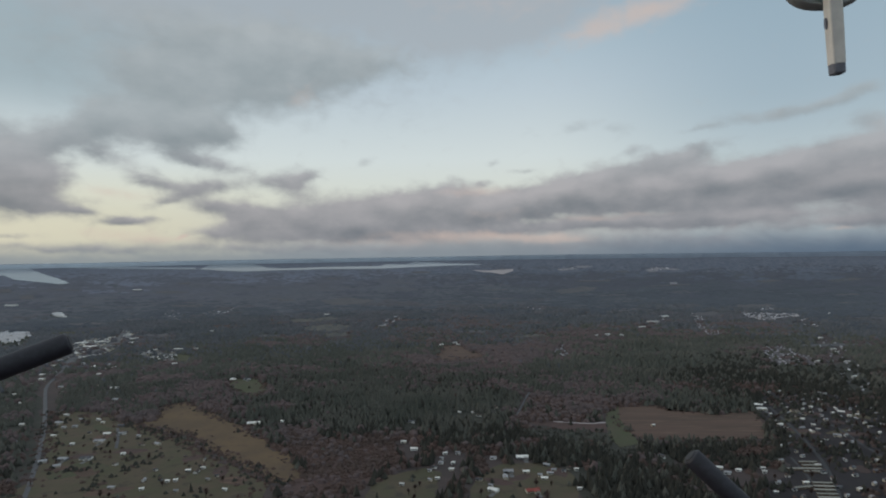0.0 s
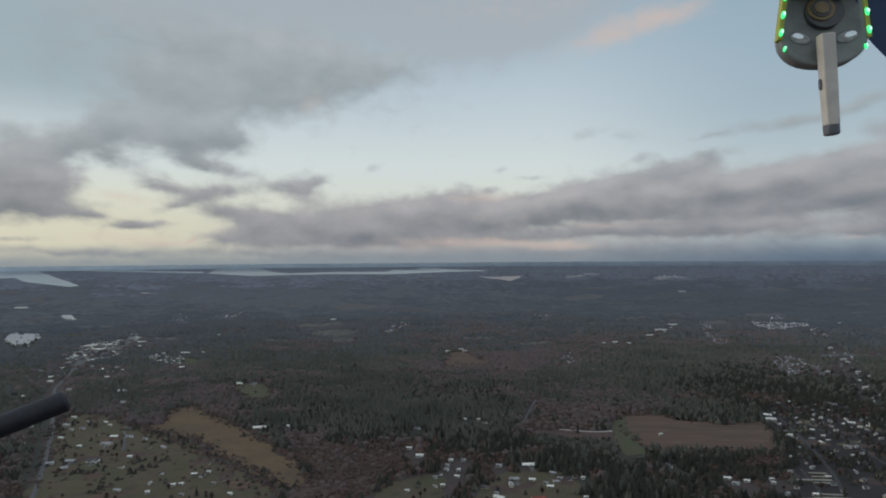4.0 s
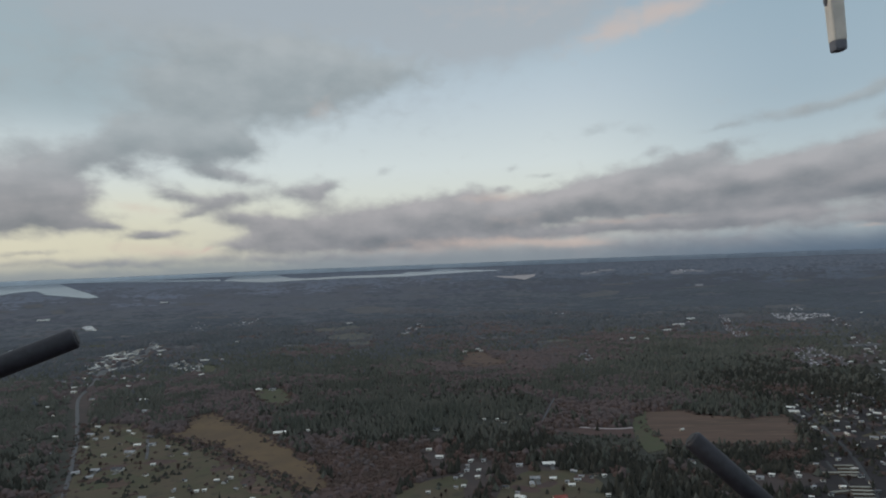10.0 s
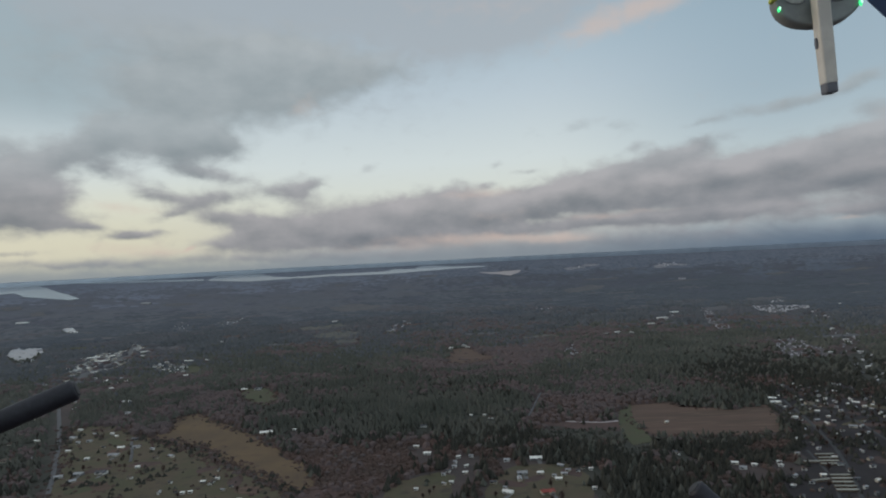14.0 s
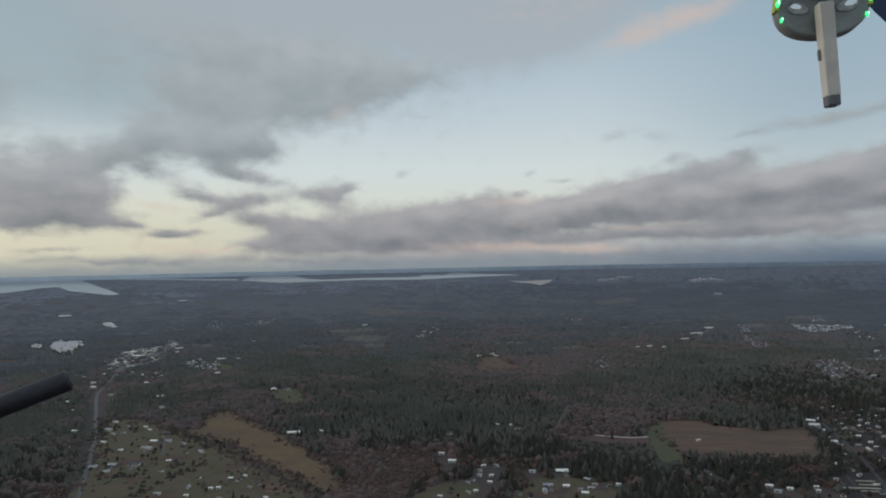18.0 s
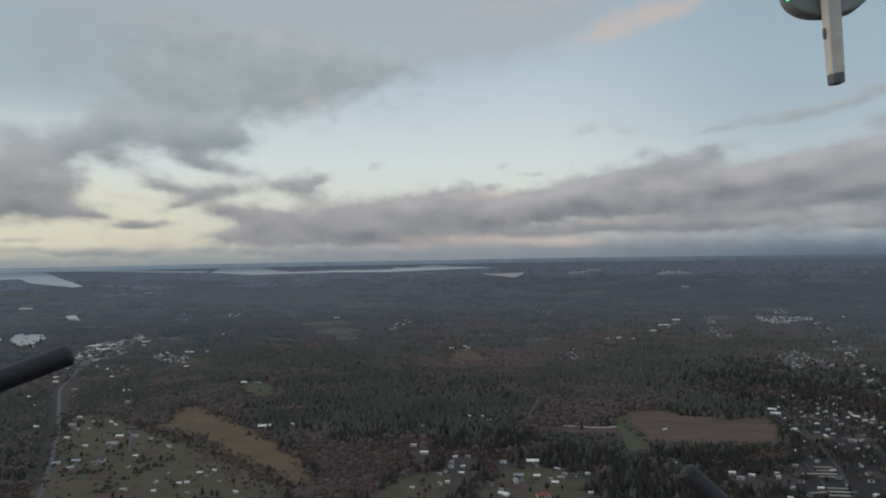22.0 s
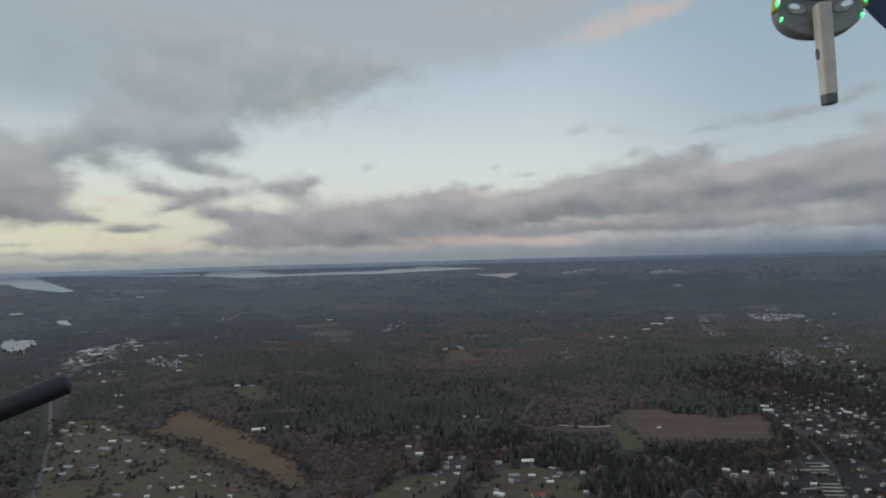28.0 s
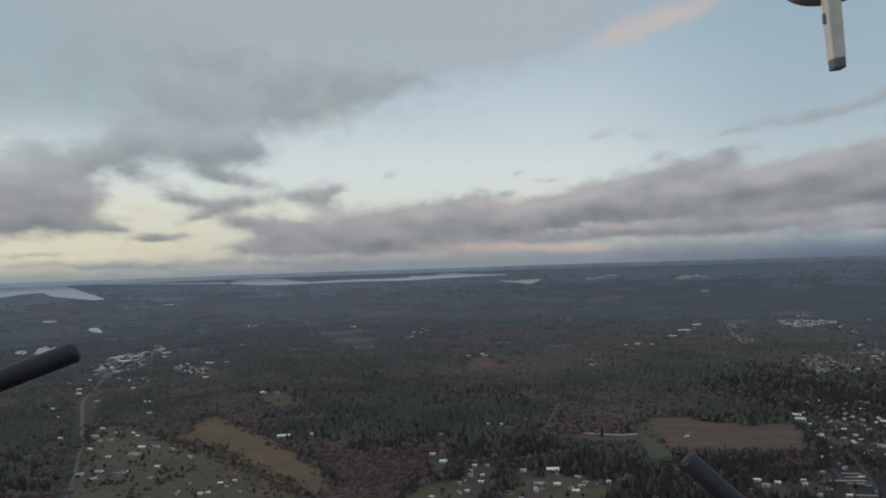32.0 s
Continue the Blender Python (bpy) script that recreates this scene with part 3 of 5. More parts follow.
def mesh_object(name, verts, faces, mat, parent=None, smooth=False):
    me = bpy.data.meshes.new(name)
    verts, faces = np.asarray(verts, np.float32), np.asarray(faces, np.int32)
    n = faces.shape[1]
    me.vertices.add(len(verts))
    me.vertices.foreach_set("co", verts.ravel())
    me.loops.add(faces.size)
    me.loops.foreach_set("vertex_index", faces.ravel())
    me.polygons.add(len(faces))
    me.polygons.foreach_set("loop_start", np.arange(0, faces.size, n, dtype=np.int32))
    me.polygons.foreach_set("loop_total", np.full(len(faces), n, np.int32))
    me.polygons.foreach_set("use_smooth", np.full(len(faces), smooth))
    me.update(calc_edges=True)
    me.materials.append(mat)
    ob = new(name, me)
    ob.parent = parent
    return ob


def polar_sheet(name, radii, turns, mat, height):
    a = np.radians(np.linspace(0, 360, turns, endpoint=False))
    r, t = np.meshgrid(radii, a, indexing="ij")
    x, y = r * np.sin(t), r * np.cos(t)
    verts = np.stack([x, y, height(x, y)], -1).reshape(-1, 3)
    i, j = np.meshgrid(np.arange(len(radii) - 1), np.arange(turns), indexing="ij")
    k = (j + 1) % turns
    faces = np.stack([i * turns + j, i * turns + k, (i + 1) * turns + k, (i + 1) * turns + j], -1).reshape(-1, 4)[:, ::-1]
    return mesh_object(name, verts, faces, mat, smooth=True)


ground = polar_sheet("ground", np.array([0, 200, 500, 800, 1200, 1700, 2200, 2500]), 180, M_FLOOR, lambda x, y: x * 0)
tagged(ground, "dark leaf-strewn forest floor between the trees", "ground", kind="structure")
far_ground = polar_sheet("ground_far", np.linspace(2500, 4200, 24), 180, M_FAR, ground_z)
tagged(far_ground, "distant wooded lowland, tinted blue-grey with haze", "ground", kind="structure")
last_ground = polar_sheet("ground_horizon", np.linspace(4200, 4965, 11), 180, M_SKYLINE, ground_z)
tagged(last_ground, "land along the horizon, paled with painted haze", "ground", kind="structure")


def ridge(name, base, tall, seed, radius, first, last, mat, label):
    """A stretch of low far hills with an uneven crest, between two bearings."""
    n = int((last - first) * 2) + 1
    a = np.radians(np.linspace(first, last, n))
    top = np.array([base + tall * (noise.noise((math.cos(t) * 3 + seed, math.sin(t) * 3, 0)) + 0.5 * noise.noise((math.cos(t) * 14 + seed, math.sin(t) * 14, 3))) for t in a])
    foot = np.full(n, float(lie(radius)) - 12)
    r0, r1 = radius, radius + 25
    ring = [np.stack([r * np.sin(a), r * np.cos(a), h], -1) for r, h in ((r0, foot), (r0 + 14, foot * 0.4 + top * 0.6), (r1, top), (r1 + 10, foot))]
    verts = np.concatenate(ring)
    j = np.arange(n - 1)
    faces = np.concatenate([np.stack([i * n + j + 1, i * n + j, (i + 1) * n + j, (i + 1) * n + j + 1], -1) for i in range(3)])
    return tagged(mesh_object(name, verts, faces, mat, smooth=True), label, "hills", kind="structure")


# haze painted into the hills: pale in the west, darker to the east
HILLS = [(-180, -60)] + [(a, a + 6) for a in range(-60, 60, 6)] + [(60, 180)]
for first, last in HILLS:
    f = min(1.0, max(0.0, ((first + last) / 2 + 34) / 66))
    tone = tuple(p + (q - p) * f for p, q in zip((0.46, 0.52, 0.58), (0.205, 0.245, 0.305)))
    ridge("backdrop", 217, 4, 4.0, 4800, first, last, mottled("hazed_hills", tone, tuple(c * 1.1 for c in tone), 500, fine=90), "low blue-grey hills along the hazy horizon")


def crinkle(poly, reach, step=12.0, seed=0.0):
    """A polygon's outline in short steps with natural wander."""
    out = []
    for (ax, ay), (bx, by) in zip(poly, poly[1:] + poly[:1]):
        ln = math.hypot(bx - ax, by - ay)
        for i in range(max(1, int(ln / step))):
            f = i / max(1, int(ln / step))
            x, y = ax + f * (bx - ax), ay + f * (by - ay)
            v = noise.noise_vector((x * 0.02, y * 0.02, seed)) + noise.noise_vector((x * 0.07, y * 0.07, seed)) * 0.5
            out.append((x + reach * v.x, y + reach * v.y))
    return out


def patch(name, poly, mat, lift, reach, label, category, step=12.0):
    """A field, lawn or water: a low slab with a wandering edge, draped on the land."""
    edge = crinkle(poly, reach, step, lift * 7)
    bm = bmesh.new()
    top = [bm.verts.new((x, y, float(ground_z(x, y)) + lift)) for x, y in edge]
    low = [bm.verts.new((x, y, float(ground_z(x, y)) - 0.5)) for x, y in edge]
    face = bm.faces.new(top)
    if face.normal.z < 0 or sum(a.co.x * b.co.y - b.co.x * a.co.y for a, b in zip(top, top[1:] + top[:1])) < 0:
        face.normal_flip()
    bmesh.ops.triangulate(bm, faces=[face])
    n = len(top)
    for i in range(n):
        bm.faces.new((top[i], low[i], low[(i + 1) % n], top[(i + 1) % n]))
    if max(math.hypot(*p) for p in edge) > NEAR:  # large far sheets follow the rise of the land
        for _ in range(3):
            long_edges = [e for e in bm.edges if e.calc_length() > 110]
            bmesh.ops.subdivide_edges(bm, edges=long_edges, cuts=1)
            bmesh.ops.triangulate(bm, faces=[f for f in bm.faces if len(f.verts) > 4])
        for v in bm.verts:
            z = float(ground_z(v.co.x, v.co.y))
            v.co.z = z + (lift if v.co.z > z - 0.3 else -0.5)
    me = bpy.data.meshes.new(name)
    bm.to_mesh(me)
    bm.free()
    me.materials.append(mat)
    return tagged(new(name, me), label, category, kind="structure")


for key, name, mat, lift, reach, label, cat in (
        ("brush", "brush_ground", M_BRUSH, 0.2, 16, "reddish-brown scrub ground under bare shrubs", "scrub"),
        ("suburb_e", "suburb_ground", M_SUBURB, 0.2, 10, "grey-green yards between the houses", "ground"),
        ("town", "town_ground", M_TOWN, 0.2, 30, "grey paved ground of a small town", "ground"),
        ("lawn_w", "lawn", M_LAWN, 0.3, 12, "olive winter grass round scattered houses", "lawn"),
        ("marsh", "marsh_field", M_MARSH, 0.5, 16, "long tan field of dry marsh grass", "field"),
        ("lawn_s", "meadow", M_GREEN, 0.3, 6, "small pale green meadow among dark trees", "field"),
        ("brownfield", "ploughed_field", M_SOIL, 0.3, 2, "large brown bare field edged by trees", "field"),
        ("fieldgreen", "field_margin", M_GREEN, 0.46, 2, "green grass margin of the brown field", "field"),
        ("strip", "cleared_strip", M_BRUSH, 0.3, 5, "brown cleared strip beside a pale track", "clearing"),
        ("clear_mid", "forest_clearing", M_SOIL, 0.3, 14, "brown clearing in the forest", "clearing"),
        ("lawn_mid", "yard", M_LAWN, 0.3, 6, "olive grass yard with long sheds", "lawn"),
        ("clear_low", "rough_clearing", M_LAWN, 0.25, 8, "rough brownish clearing beside bare trees", "clearing"),
        ("green_far", "far_pasture", M_PASTURE, 0.6, 12, "distant pale tan and green pasture", "field"),
        ("green_far_b", "far_pasture", M_PASTURE, 0.6, 12, "distant olive pasture strip", "field"),
        ("green_far_c", "far_pasture", M_PASTURE, 0.6, 12, "distant olive pasture strip", "field"),
        ("green_far_d", "far_pasture", M_PASTURE, 0.6, 12, "distant olive pasture strip", "field"),
        ("green_town", "town_meadow", M_GREEN, 0.3, 10, "green meadow behind the town", "field"),
        ("far_pale", "far_clearing", M_HAZEFIELD, 0.6, 14, "pale bare clearing in distant woods", "clearing"),
        ("far_brown", "far_clearing", M_HAZEFIELD, 0.6, 14, "mauve-brown clearing in distant woods", "clearing"),
        ("far_brown_b", "far_clearing", M_HAZEFIELD, 0.6, 14, "mauve-brown clearing in distant woods", "clearing"),
        ("far_pale_b", "far_clearing", M_HAZEFIELD, 0.6, 14, "pale bare clearing in distant woods", "clearing"),
        ("far_pale_c", "far_clearing", M_HAZEFIELD, 0.6, 14, "pale meadow strip behind the town", "clearing"),
        ("far_brown_c", "far_clearing", M_HAZEFIELD, 0.6, 14, "mauve-brown clearing in distant woods", "clearing"),
        ("far_green", "far_clearing", M_HAZEFIELD, 0.6, 14, "dull green pasture in distant woods", "clearing"),
        ("pale_lot", "pale_quarry", M_LOT, 1.0, 6, "distant pale pinkish bare lot", "quarry"),
        ("lot_b", "far_lot", M_FARLOT, 1.0, 10, "pale paved lot far off in the woods", "lot"),
        ("lot_c", "far_lot", M_FARLOT, 1.0, 10, "pale paved lot far off in the woods", "lot"),
        ("lot_d", "far_lot", M_FARLOT, 1.0, 10, "pale paved lot below the dark skyline", "lot"),
        ("lot_e", "far_lot", M_FARLOT, 1.0, 10, "pale paved lot below the dark skyline", "lot"),
        ("lot_f", "far_lot", M_FARLOT, 1.0, 6, "small pale lot far off in the woods", "lot"),
        ("far_brown_d", "far_clearing", M_HAZEFIELD, 0.6, 14, "mauve-brown clearing in distant woods", "clearing"),
        ("lake_w", "lake", M_WATER, 1.0, 14, "pale grey lake arm mirroring the sky", "lake"),
        ("lake_strip", "lake", M_WATER, 1.0, 8, "thin pale strip of lake behind the woods", "lake"),
        ("lake_mid", "lake", M_WATER, 1.0, 10, "long pale lake below the horizon", "lake"),
        ("pond_a", "pond", M_WATER, 0.5, 10, "pale pond behind a row of trees", "pond"),
        ("pond_c", "pond", M_WATER, 0.5, 10, "pale pond beside dark trees", "pond"),
        ("town_b", "town_lots", M_TOWN, 0.25, 14, "grey paved lots behind trees", "ground"),
        ("pond_b", "pond", M_WATER, 0.5, 10, "small bright pond among dark trees", "pond")):
    patch(name, LAND[key], mat, lift, reach, label, cat, 40.0 if abs(LAND[key][0][1]) > 2400 else 10.0)


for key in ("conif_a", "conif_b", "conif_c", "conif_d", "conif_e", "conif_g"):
    patch("understorey", WOODS[key], M_UNDER, 0.12, 18, "darker ground under dense firs", "undergrowth", 20.0)

for key in ("a", "c"):
    patch("settlement_ground", CLUSTERS[key], M_STREETS, 0.3, 14, "mauve-grey streets and yards between far roofs", "ground", 20.0)

CLEARINGS = []
dice = random.Random(5)
for _ in range(64):
    d, a = dice.uniform(1750, 4350), radians(dice.uniform(-40, 44))
    cx, cy = d * math.sin(a), d * math.cos(a)
    w, h = dice.uniform(40, 150), dice.uniform(16, 50)
    poly = [(cx + w * math.cos(t) * dice.uniform(0.6, 1.15), cy + h * math.sin(t) * dice.uniform(0.6, 1.15)) for t in (i * 0.6283 for i in range(10))]
    px, py = np.array([p[0] for p in poly] + [cx]), np.array([p[1] for p in poly] + [cy])
    if any(inside(LAND[k], px, py).any() or inside(poly, np.array([p[0] for p in LAND[k]]), np.array([p[1] for p in LAND[k]])).any() for k in LAND):
        continue
    CLEARINGS.append(poly)
    mat, words, cat = dice.choice(((M_BRUSH, "brown bare clearing in distant woods", "clearing"), (M_GREEN, "pale green pasture in distant woods", "field"),
                                   (M_BRUSH, "reddish-brown scrub clearing in distant woods", "clearing"), (M_TOWN, "grey built-up clearing in distant woods", "clearing")))
    # farther off, one haze-greyed colour replaces each clearing's own
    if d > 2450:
        mat = M_HAZEFIELD
        words, cat = "clearing in distant woods, greyed with painted haze", "clearing"
    patch("clearing", poly, mat, 0.35 + 0.012 * len(CLEARINGS), 14, words, cat, 30.0)


for key, n, kinds in (("lawn_w", 16, ((M_BRUSH, "brown rough grass between lawns"), (M_GREEN, "green mown grass beside houses"), (M_SOIL, "bare brown garden ground"))),
                      ("lawn_mid", 4, ((M_BRUSH, "brown rough grass in the yard"),)), ("suburb_e", 22, ((M_LAWN, "olive lawn between suburban houses"), (M_BRUSH, "brown rough ground between houses")))):
    xs, ys = [p[0] for p in LAND[key]], [p[1] for p in LAND[key]]
    for i in range(n * 5):
        cx, cy = dice.uniform(min(xs), max(xs)), dice.uniform(min(ys), max(ys))
        w, h, t0 = dice.uniform(9, 30), dice.uniform(6, 17), dice.uniform(-0.6, 0.6)
        poly = [(cx + w * math.cos(t) * dice.uniform(0.6, 1.2), cy + t0 * w * math.cos(t) + h * math.sin(t) * dice.uniform(0.6, 1.2)) for t in (j * 0.6283 for j in range(10))]
        if n and inside(LAND[key], np.array([p[0] for p in poly]), np.array([p[1] for p in poly])).all():
            n -= 1
            mat, words = dice.choice(kinds)
            patch("grass_patch", poly, mat, 0.31 + 0.002 * i, 1.5, words, "grass", 6.0)


def road(name, line, width, label):
    """A road with a slight crown and gravel shoulders, swept along a line of points."""
    pts = [Vector((x, y, 0)) for x, y in line]
    fine = []
    for i in range(len(pts) - 1):
        p0, p1, p2, p3 = pts[max(0, i - 1)], pts[i], pts[i + 1], pts[min(len(pts) - 1, i + 2)]
        for s in range(8):
            f = s / 8
            fine.append(0.5 * (2 * p1 + (p2 - p0) * f + (2 * p0 - 5 * p1 + 4 * p2 - p3) * f * f + (3 * p1 - p0 - 3 * p2 + p3) * f ** 3))
    fine.append(pts[-1])
    verts, faces = [], []
    for i, p in enumerate(fine):
        d = (fine[min(i + 1, len(fine) - 1)] - fine[max(i - 1, 0)]).normalized()
        side = Vector((d.y, -d.x, 0))
        for o, h in ((-0.62, 0.0), (-0.5, 0.55), (0, 0.65), (0.5, 0.55), (0.62, 0.0)):
            q = p + side * o * width
            verts.append((q.x, q.y, float(ground_z(q.x, q.y)) + h))
        if i:
            for c in range(4):
                a = (i - 1) * 5 + c
                faces.append((a, a + 5, a + 6, a + 1))
    return tagged(mesh_object(name, verts, faces, M_ROAD, smooth=True), label, "road", kind="structure")


for key, w, label in (("main", 4.6, "grey asphalt road running towards the town"), ("west", 6, "grey asphalt road between the town houses"), ("hwy", 11, "wide grey main street through the town"),
                      ("lane", 2.6, "pale lane through the woods"), ("cul", 3.6, "short residential street among lawns"),
                      ("east", 4, "residential street in the eastern suburb"), ("eastd", 4, "residential street in the eastern suburb"),
                      ("park", 3, "narrow street of the mobile home park")):
    way = road("road", ROADS[key], w, label)
    if key in ("east", "eastd", "park"):
        way.data.materials[0] = M_LANE
road("track", [(136, 876), (154, 865), (208, 849), (235, 853)], 4, "pale gravel track beside the brown field").data.materials[0] = M_LOT


# ---------------------------------------------------------------- woods
def template(kind, rng, sides=8):
    """One tree: a ragged conifer, or a bare broad crown of upright twig fans."""
    if kind == "conifer":
        v, f = [], []
        for lv, (r, h) in enumerate(((1.0, 0.06), (0.62, 0.42))):
            for i in range(sides):
                a = 2 * math.pi * (i + 0.5 * lv) / sides
                k = r * (1.0 if i % 2 else 0.62) * rng.uniform(0.8, 1.15)
                v.append((k * math.cos(a), k * math.sin(a), h + (0.0 if i % 2 else 0.1) + rng.uniform(-0.03, 0.03)))
        v.append((rng.uniform(-0.06, 0.06), rng.uniform(-0.06, 0.06), 1.0))
        for i in range(sides):
            j = (i + 1) % sides
            f += [(i, j, sides + i), (j, sides + j, sides + i), (sides + i, sides + j, 2 * sides)]
        return np.array(v), np.array(f)
    if kind == "clump":
        v = [(r0 * rng.uniform(0.8, 1.2) * math.cos(a), r0 * rng.uniform(0.8, 1.2) * math.sin(a), z) for r0, z in ((1.0, 0.0), (0.62, 0.7)) for a in (i * 6.2832 / 7 for i in range(7))] + [(0, 0, 1)]
        f = [t for i in range(7) for t in ((i, (i + 1) % 7, 7 + i), ((i + 1) % 7, 7 + (i + 1) % 7, 7 + i), (7 + i, 7 + (i + 1) % 7, 14))]
        return np.array(v), np.array(f)
    tv, tf = template("clump", rng)
    v, f = [(p[0] * 0.85, p[1] * 0.85, p[2] * 0.72) for p in tv.tolist()], [tuple(t) for t in tf.tolist()]
    for i in range(7):
        a, lean = rng.uniform(0, 6.283), rng.uniform(0.1, 1.0)
        c, s = math.cos(a), math.sin(a)
        z0, z1 = rng.uniform(0.05, 0.4), rng.uniform(0.65, 1.0) * (1.1 - 0.35 * lean)
        w = rng.uniform(0.08, 0.16)
        n = len(v)
        v += [(0.35 * lean * c, 0.35 * lean * s, z0), (lean * c - w * s, lean * s + w * c, z1 * 0.8), (lean * 0.9 * c + w * s, lean * 0.9 * s - w * c, z1)]
        f.append((n, n + 1, n + 2))
    return np.array(v), np.array(f)


def woods(name, kind, x, y, tall, wide, mat, label):
    rng = random.Random(len(x))
    kinds = [template(kind, rng) for _ in range(6)]
    r = np.random.default_rng(len(x))
    vs, fs, base = [], [], 0
    pick = r.integers(0, 6, len(x))
    for i, (tv, tf) in enumerate(kinds):
        m = pick == i
        n = int(m.sum())
        if not n:
            continue
        a = r.uniform(0, 6.283, n)
        c, s = np.cos(a)[:, None], np.sin(a)[:, None]
        w, h = wide[m][:, None], tall[m][:, None]
        X = (tv[:, 0] * c - tv[:, 1] * s) * w + x[m][:, None]
        Y = (tv[:, 0] * s + tv[:, 1] * c) * w + y[m][:, None]
        Z = tv[:, 2] * h + ground_z(X, Y) - 0.3
        vs.append(np.stack([X, Y, Z], -1).reshape(-1, 3))
        fs.append((tf[None] + (np.arange(n) * len(tv))[:, None, None]).reshape(-1, 3) + base)
        base += n * len(tv)
    return tagged(mesh_object(name, np.concatenate(vs), np.concatenate(fs), mat), label, "forest", kind="stuff")


HOMES = {
    "west": [(-609, 796, 22), (-577, 803, 5), (-545, 827, 8), (-502, 839, 4), (-473, 832, 10), (-496, 790, 7), (-465, 800, 15), (-475, 872, 11), (-452, 833, 10), (-528, 906, 7), (-512, 890, 7), (-399, 781, 8), (-379, 784, 11), (-423, 821, 7), (-491, 724, 10), (-470, 731, 13), (-463, 706, 10), (-443, 733, 16), (-395, 711, 9), (-405, 747, 6), (-557, 868, 7), (-543, 872, 9), (-624, 965, 8), (-596, 936, 9), (-556, 908, 7)],
    "west2": [(-334, 658, 7), (-316, 659, 5), (-306, 654, 5), (-298, 656, 5), (-285, 681, 10), (-296, 685, 6), (-282, 693, 4), (-288, 700, 4), (-256, 667, 5), (-262, 657, 5), (-336, 689, 4), (-292, 721, 4), (-359, 638, 8), (-233, 628, 4), (-324, 633, 5), (-284, 626, 5)],
    "north": [(-623, 1122, 18), (-571, 1033, 14), (-672, 1146, 11), (-717, 1119, 11), (-701, 1086, 9), (-822, 1213, 12), (-784, 1082, 9), (-727, 1017, 5), (-630, 885, 9), (-664, 876, 9), (-837, 1242, 12), (-850, 1289, 15), (-892, 1363, 11), (-885, 1276, 10), (-828, 1367, 11), (-760, 1320, 21), (-771, 1373, 14), (-793, 1343, 16), (-730, 1257, 10), (-620, 1367, 13), (-662, 1414, 11), (-419, 1182, 12), (-392, 1184, 16), (-280, 873, 21), (-240, 881, 5)],
    "mid": [(-46, 868, 10), (-52, 776, 9), (-37, 747, 10), (-45, 634, 5), (-15, 645, 5), (-7, 649, 4), (-16, 673, 3), (-3, 697, 6), (-2, 712, 4), (2, 729, 6), (18, 730, 6), (11, 696, 4), (9, 675, 6), (-10, 683, 4), (55, 895, 8), (26, 913, 4), (46, 911, 4), (85, 940, 6)],
    "mid2": [(73, 666, 14), (68, 649, 11), (60, 710, 9), (95, 711, 16), (93, 664, 8), (120, 684, 8), (119, 658, 9), (125, 668, 7), (110, 644, 9), (107, 654, 4), (136, 665, 3), (143, 673, 5), (151, 669, 4), (52, 615, 13), (50, 627, 5), (39, 643, 9), (142, 615, 3)],
    "east": [(264, 704, 4), (262, 710, 3), (312, 666, 9), (314, 651, 8), (330, 658, 7), (360, 663, 5), (356, 652, 4), (394, 686, 3), (297, 831, 7), (430, 716, 4), (419, 649, 8), (426, 669, 7), (382, 620, 6), (408, 607, 7), (402, 586, 5), (459, 659, 8), (447, 638, 6), (468, 684, 5), (417, 629, 5), (374, 639, 4), (360, 603, 4), (337, 597, 4)],
    "north_e": [(499, 928, 14), (491, 905, 18), (489, 877, 5), (534, 892, 14), (473, 824, 8), (475, 813, 6), (493, 807, 8), (517, 820, 5), (497, 791, 9), (511, 800, 5), (551, 845, 6), (558, 865, 5), (519, 848, 7), (571, 911, 5), (603, 901, 7), (598, 882, 10), (596, 861, 7), (611, 866, 5), (519, 773, 11), (531, 774, 6), (496, 760, 4), (550, 797, 5), (519, 747, 4), (647, 994, 6), (560, 1007, 5), (646, 1006, 5), (587, 807, 6), (563, 760, 6)],
    "north_w": [(-921, 1328, 11), (-852, 1260, 13), (-907, 1378, 13), (-813, 1167, 6), (-736, 1139, 10), (-579, 892, 13), (-844, 1390, 9), (-739, 1330, 11), (-1064, 1509, 6), (-1014, 1551, 8), (-892, 1708, 13), (-762, 1530, 10), (-716, 1459, 9)],
    "far_n": [(483, 1723, 20), (450, 1706, 8), (522, 1703, 13), (820, 2165, 25), (722, 2009, 27), (638, 1874, 18), (-1751, 3405, 60), (-2032, 2791, 44), (-471, 2420, 19), (36, 1610, 13), (44, 1579, 9), (-1, 1578, 6), (1441, 2180, 10), (-702, 1572, 15), (-655, 1574, 8), (-756, 1942, 9), (-899, 1709, 13), (-933, 1790, 18), (-1044, 1713, 34), (-977, 1643, 29), (-1001, 1726, 17), (-936, 1547, 12), (-1006, 1629, 13), (809, 1266, 10), (946, 1417, 14), (927, 1379, 9), (868, 1258, 7), (1028, 1593, 9), (783, 1113, 10)],
}
MOBILE_HOMES = [(421, 679, -4), (418, 668, -4), (413, 658, -5), (409, 650, -5), (396, 659, -3), (398, 618, -6), (394, 609, -6), (389, 600, -6), (385, 590, -6), (381, 581, -6), (372, 608, 10)]
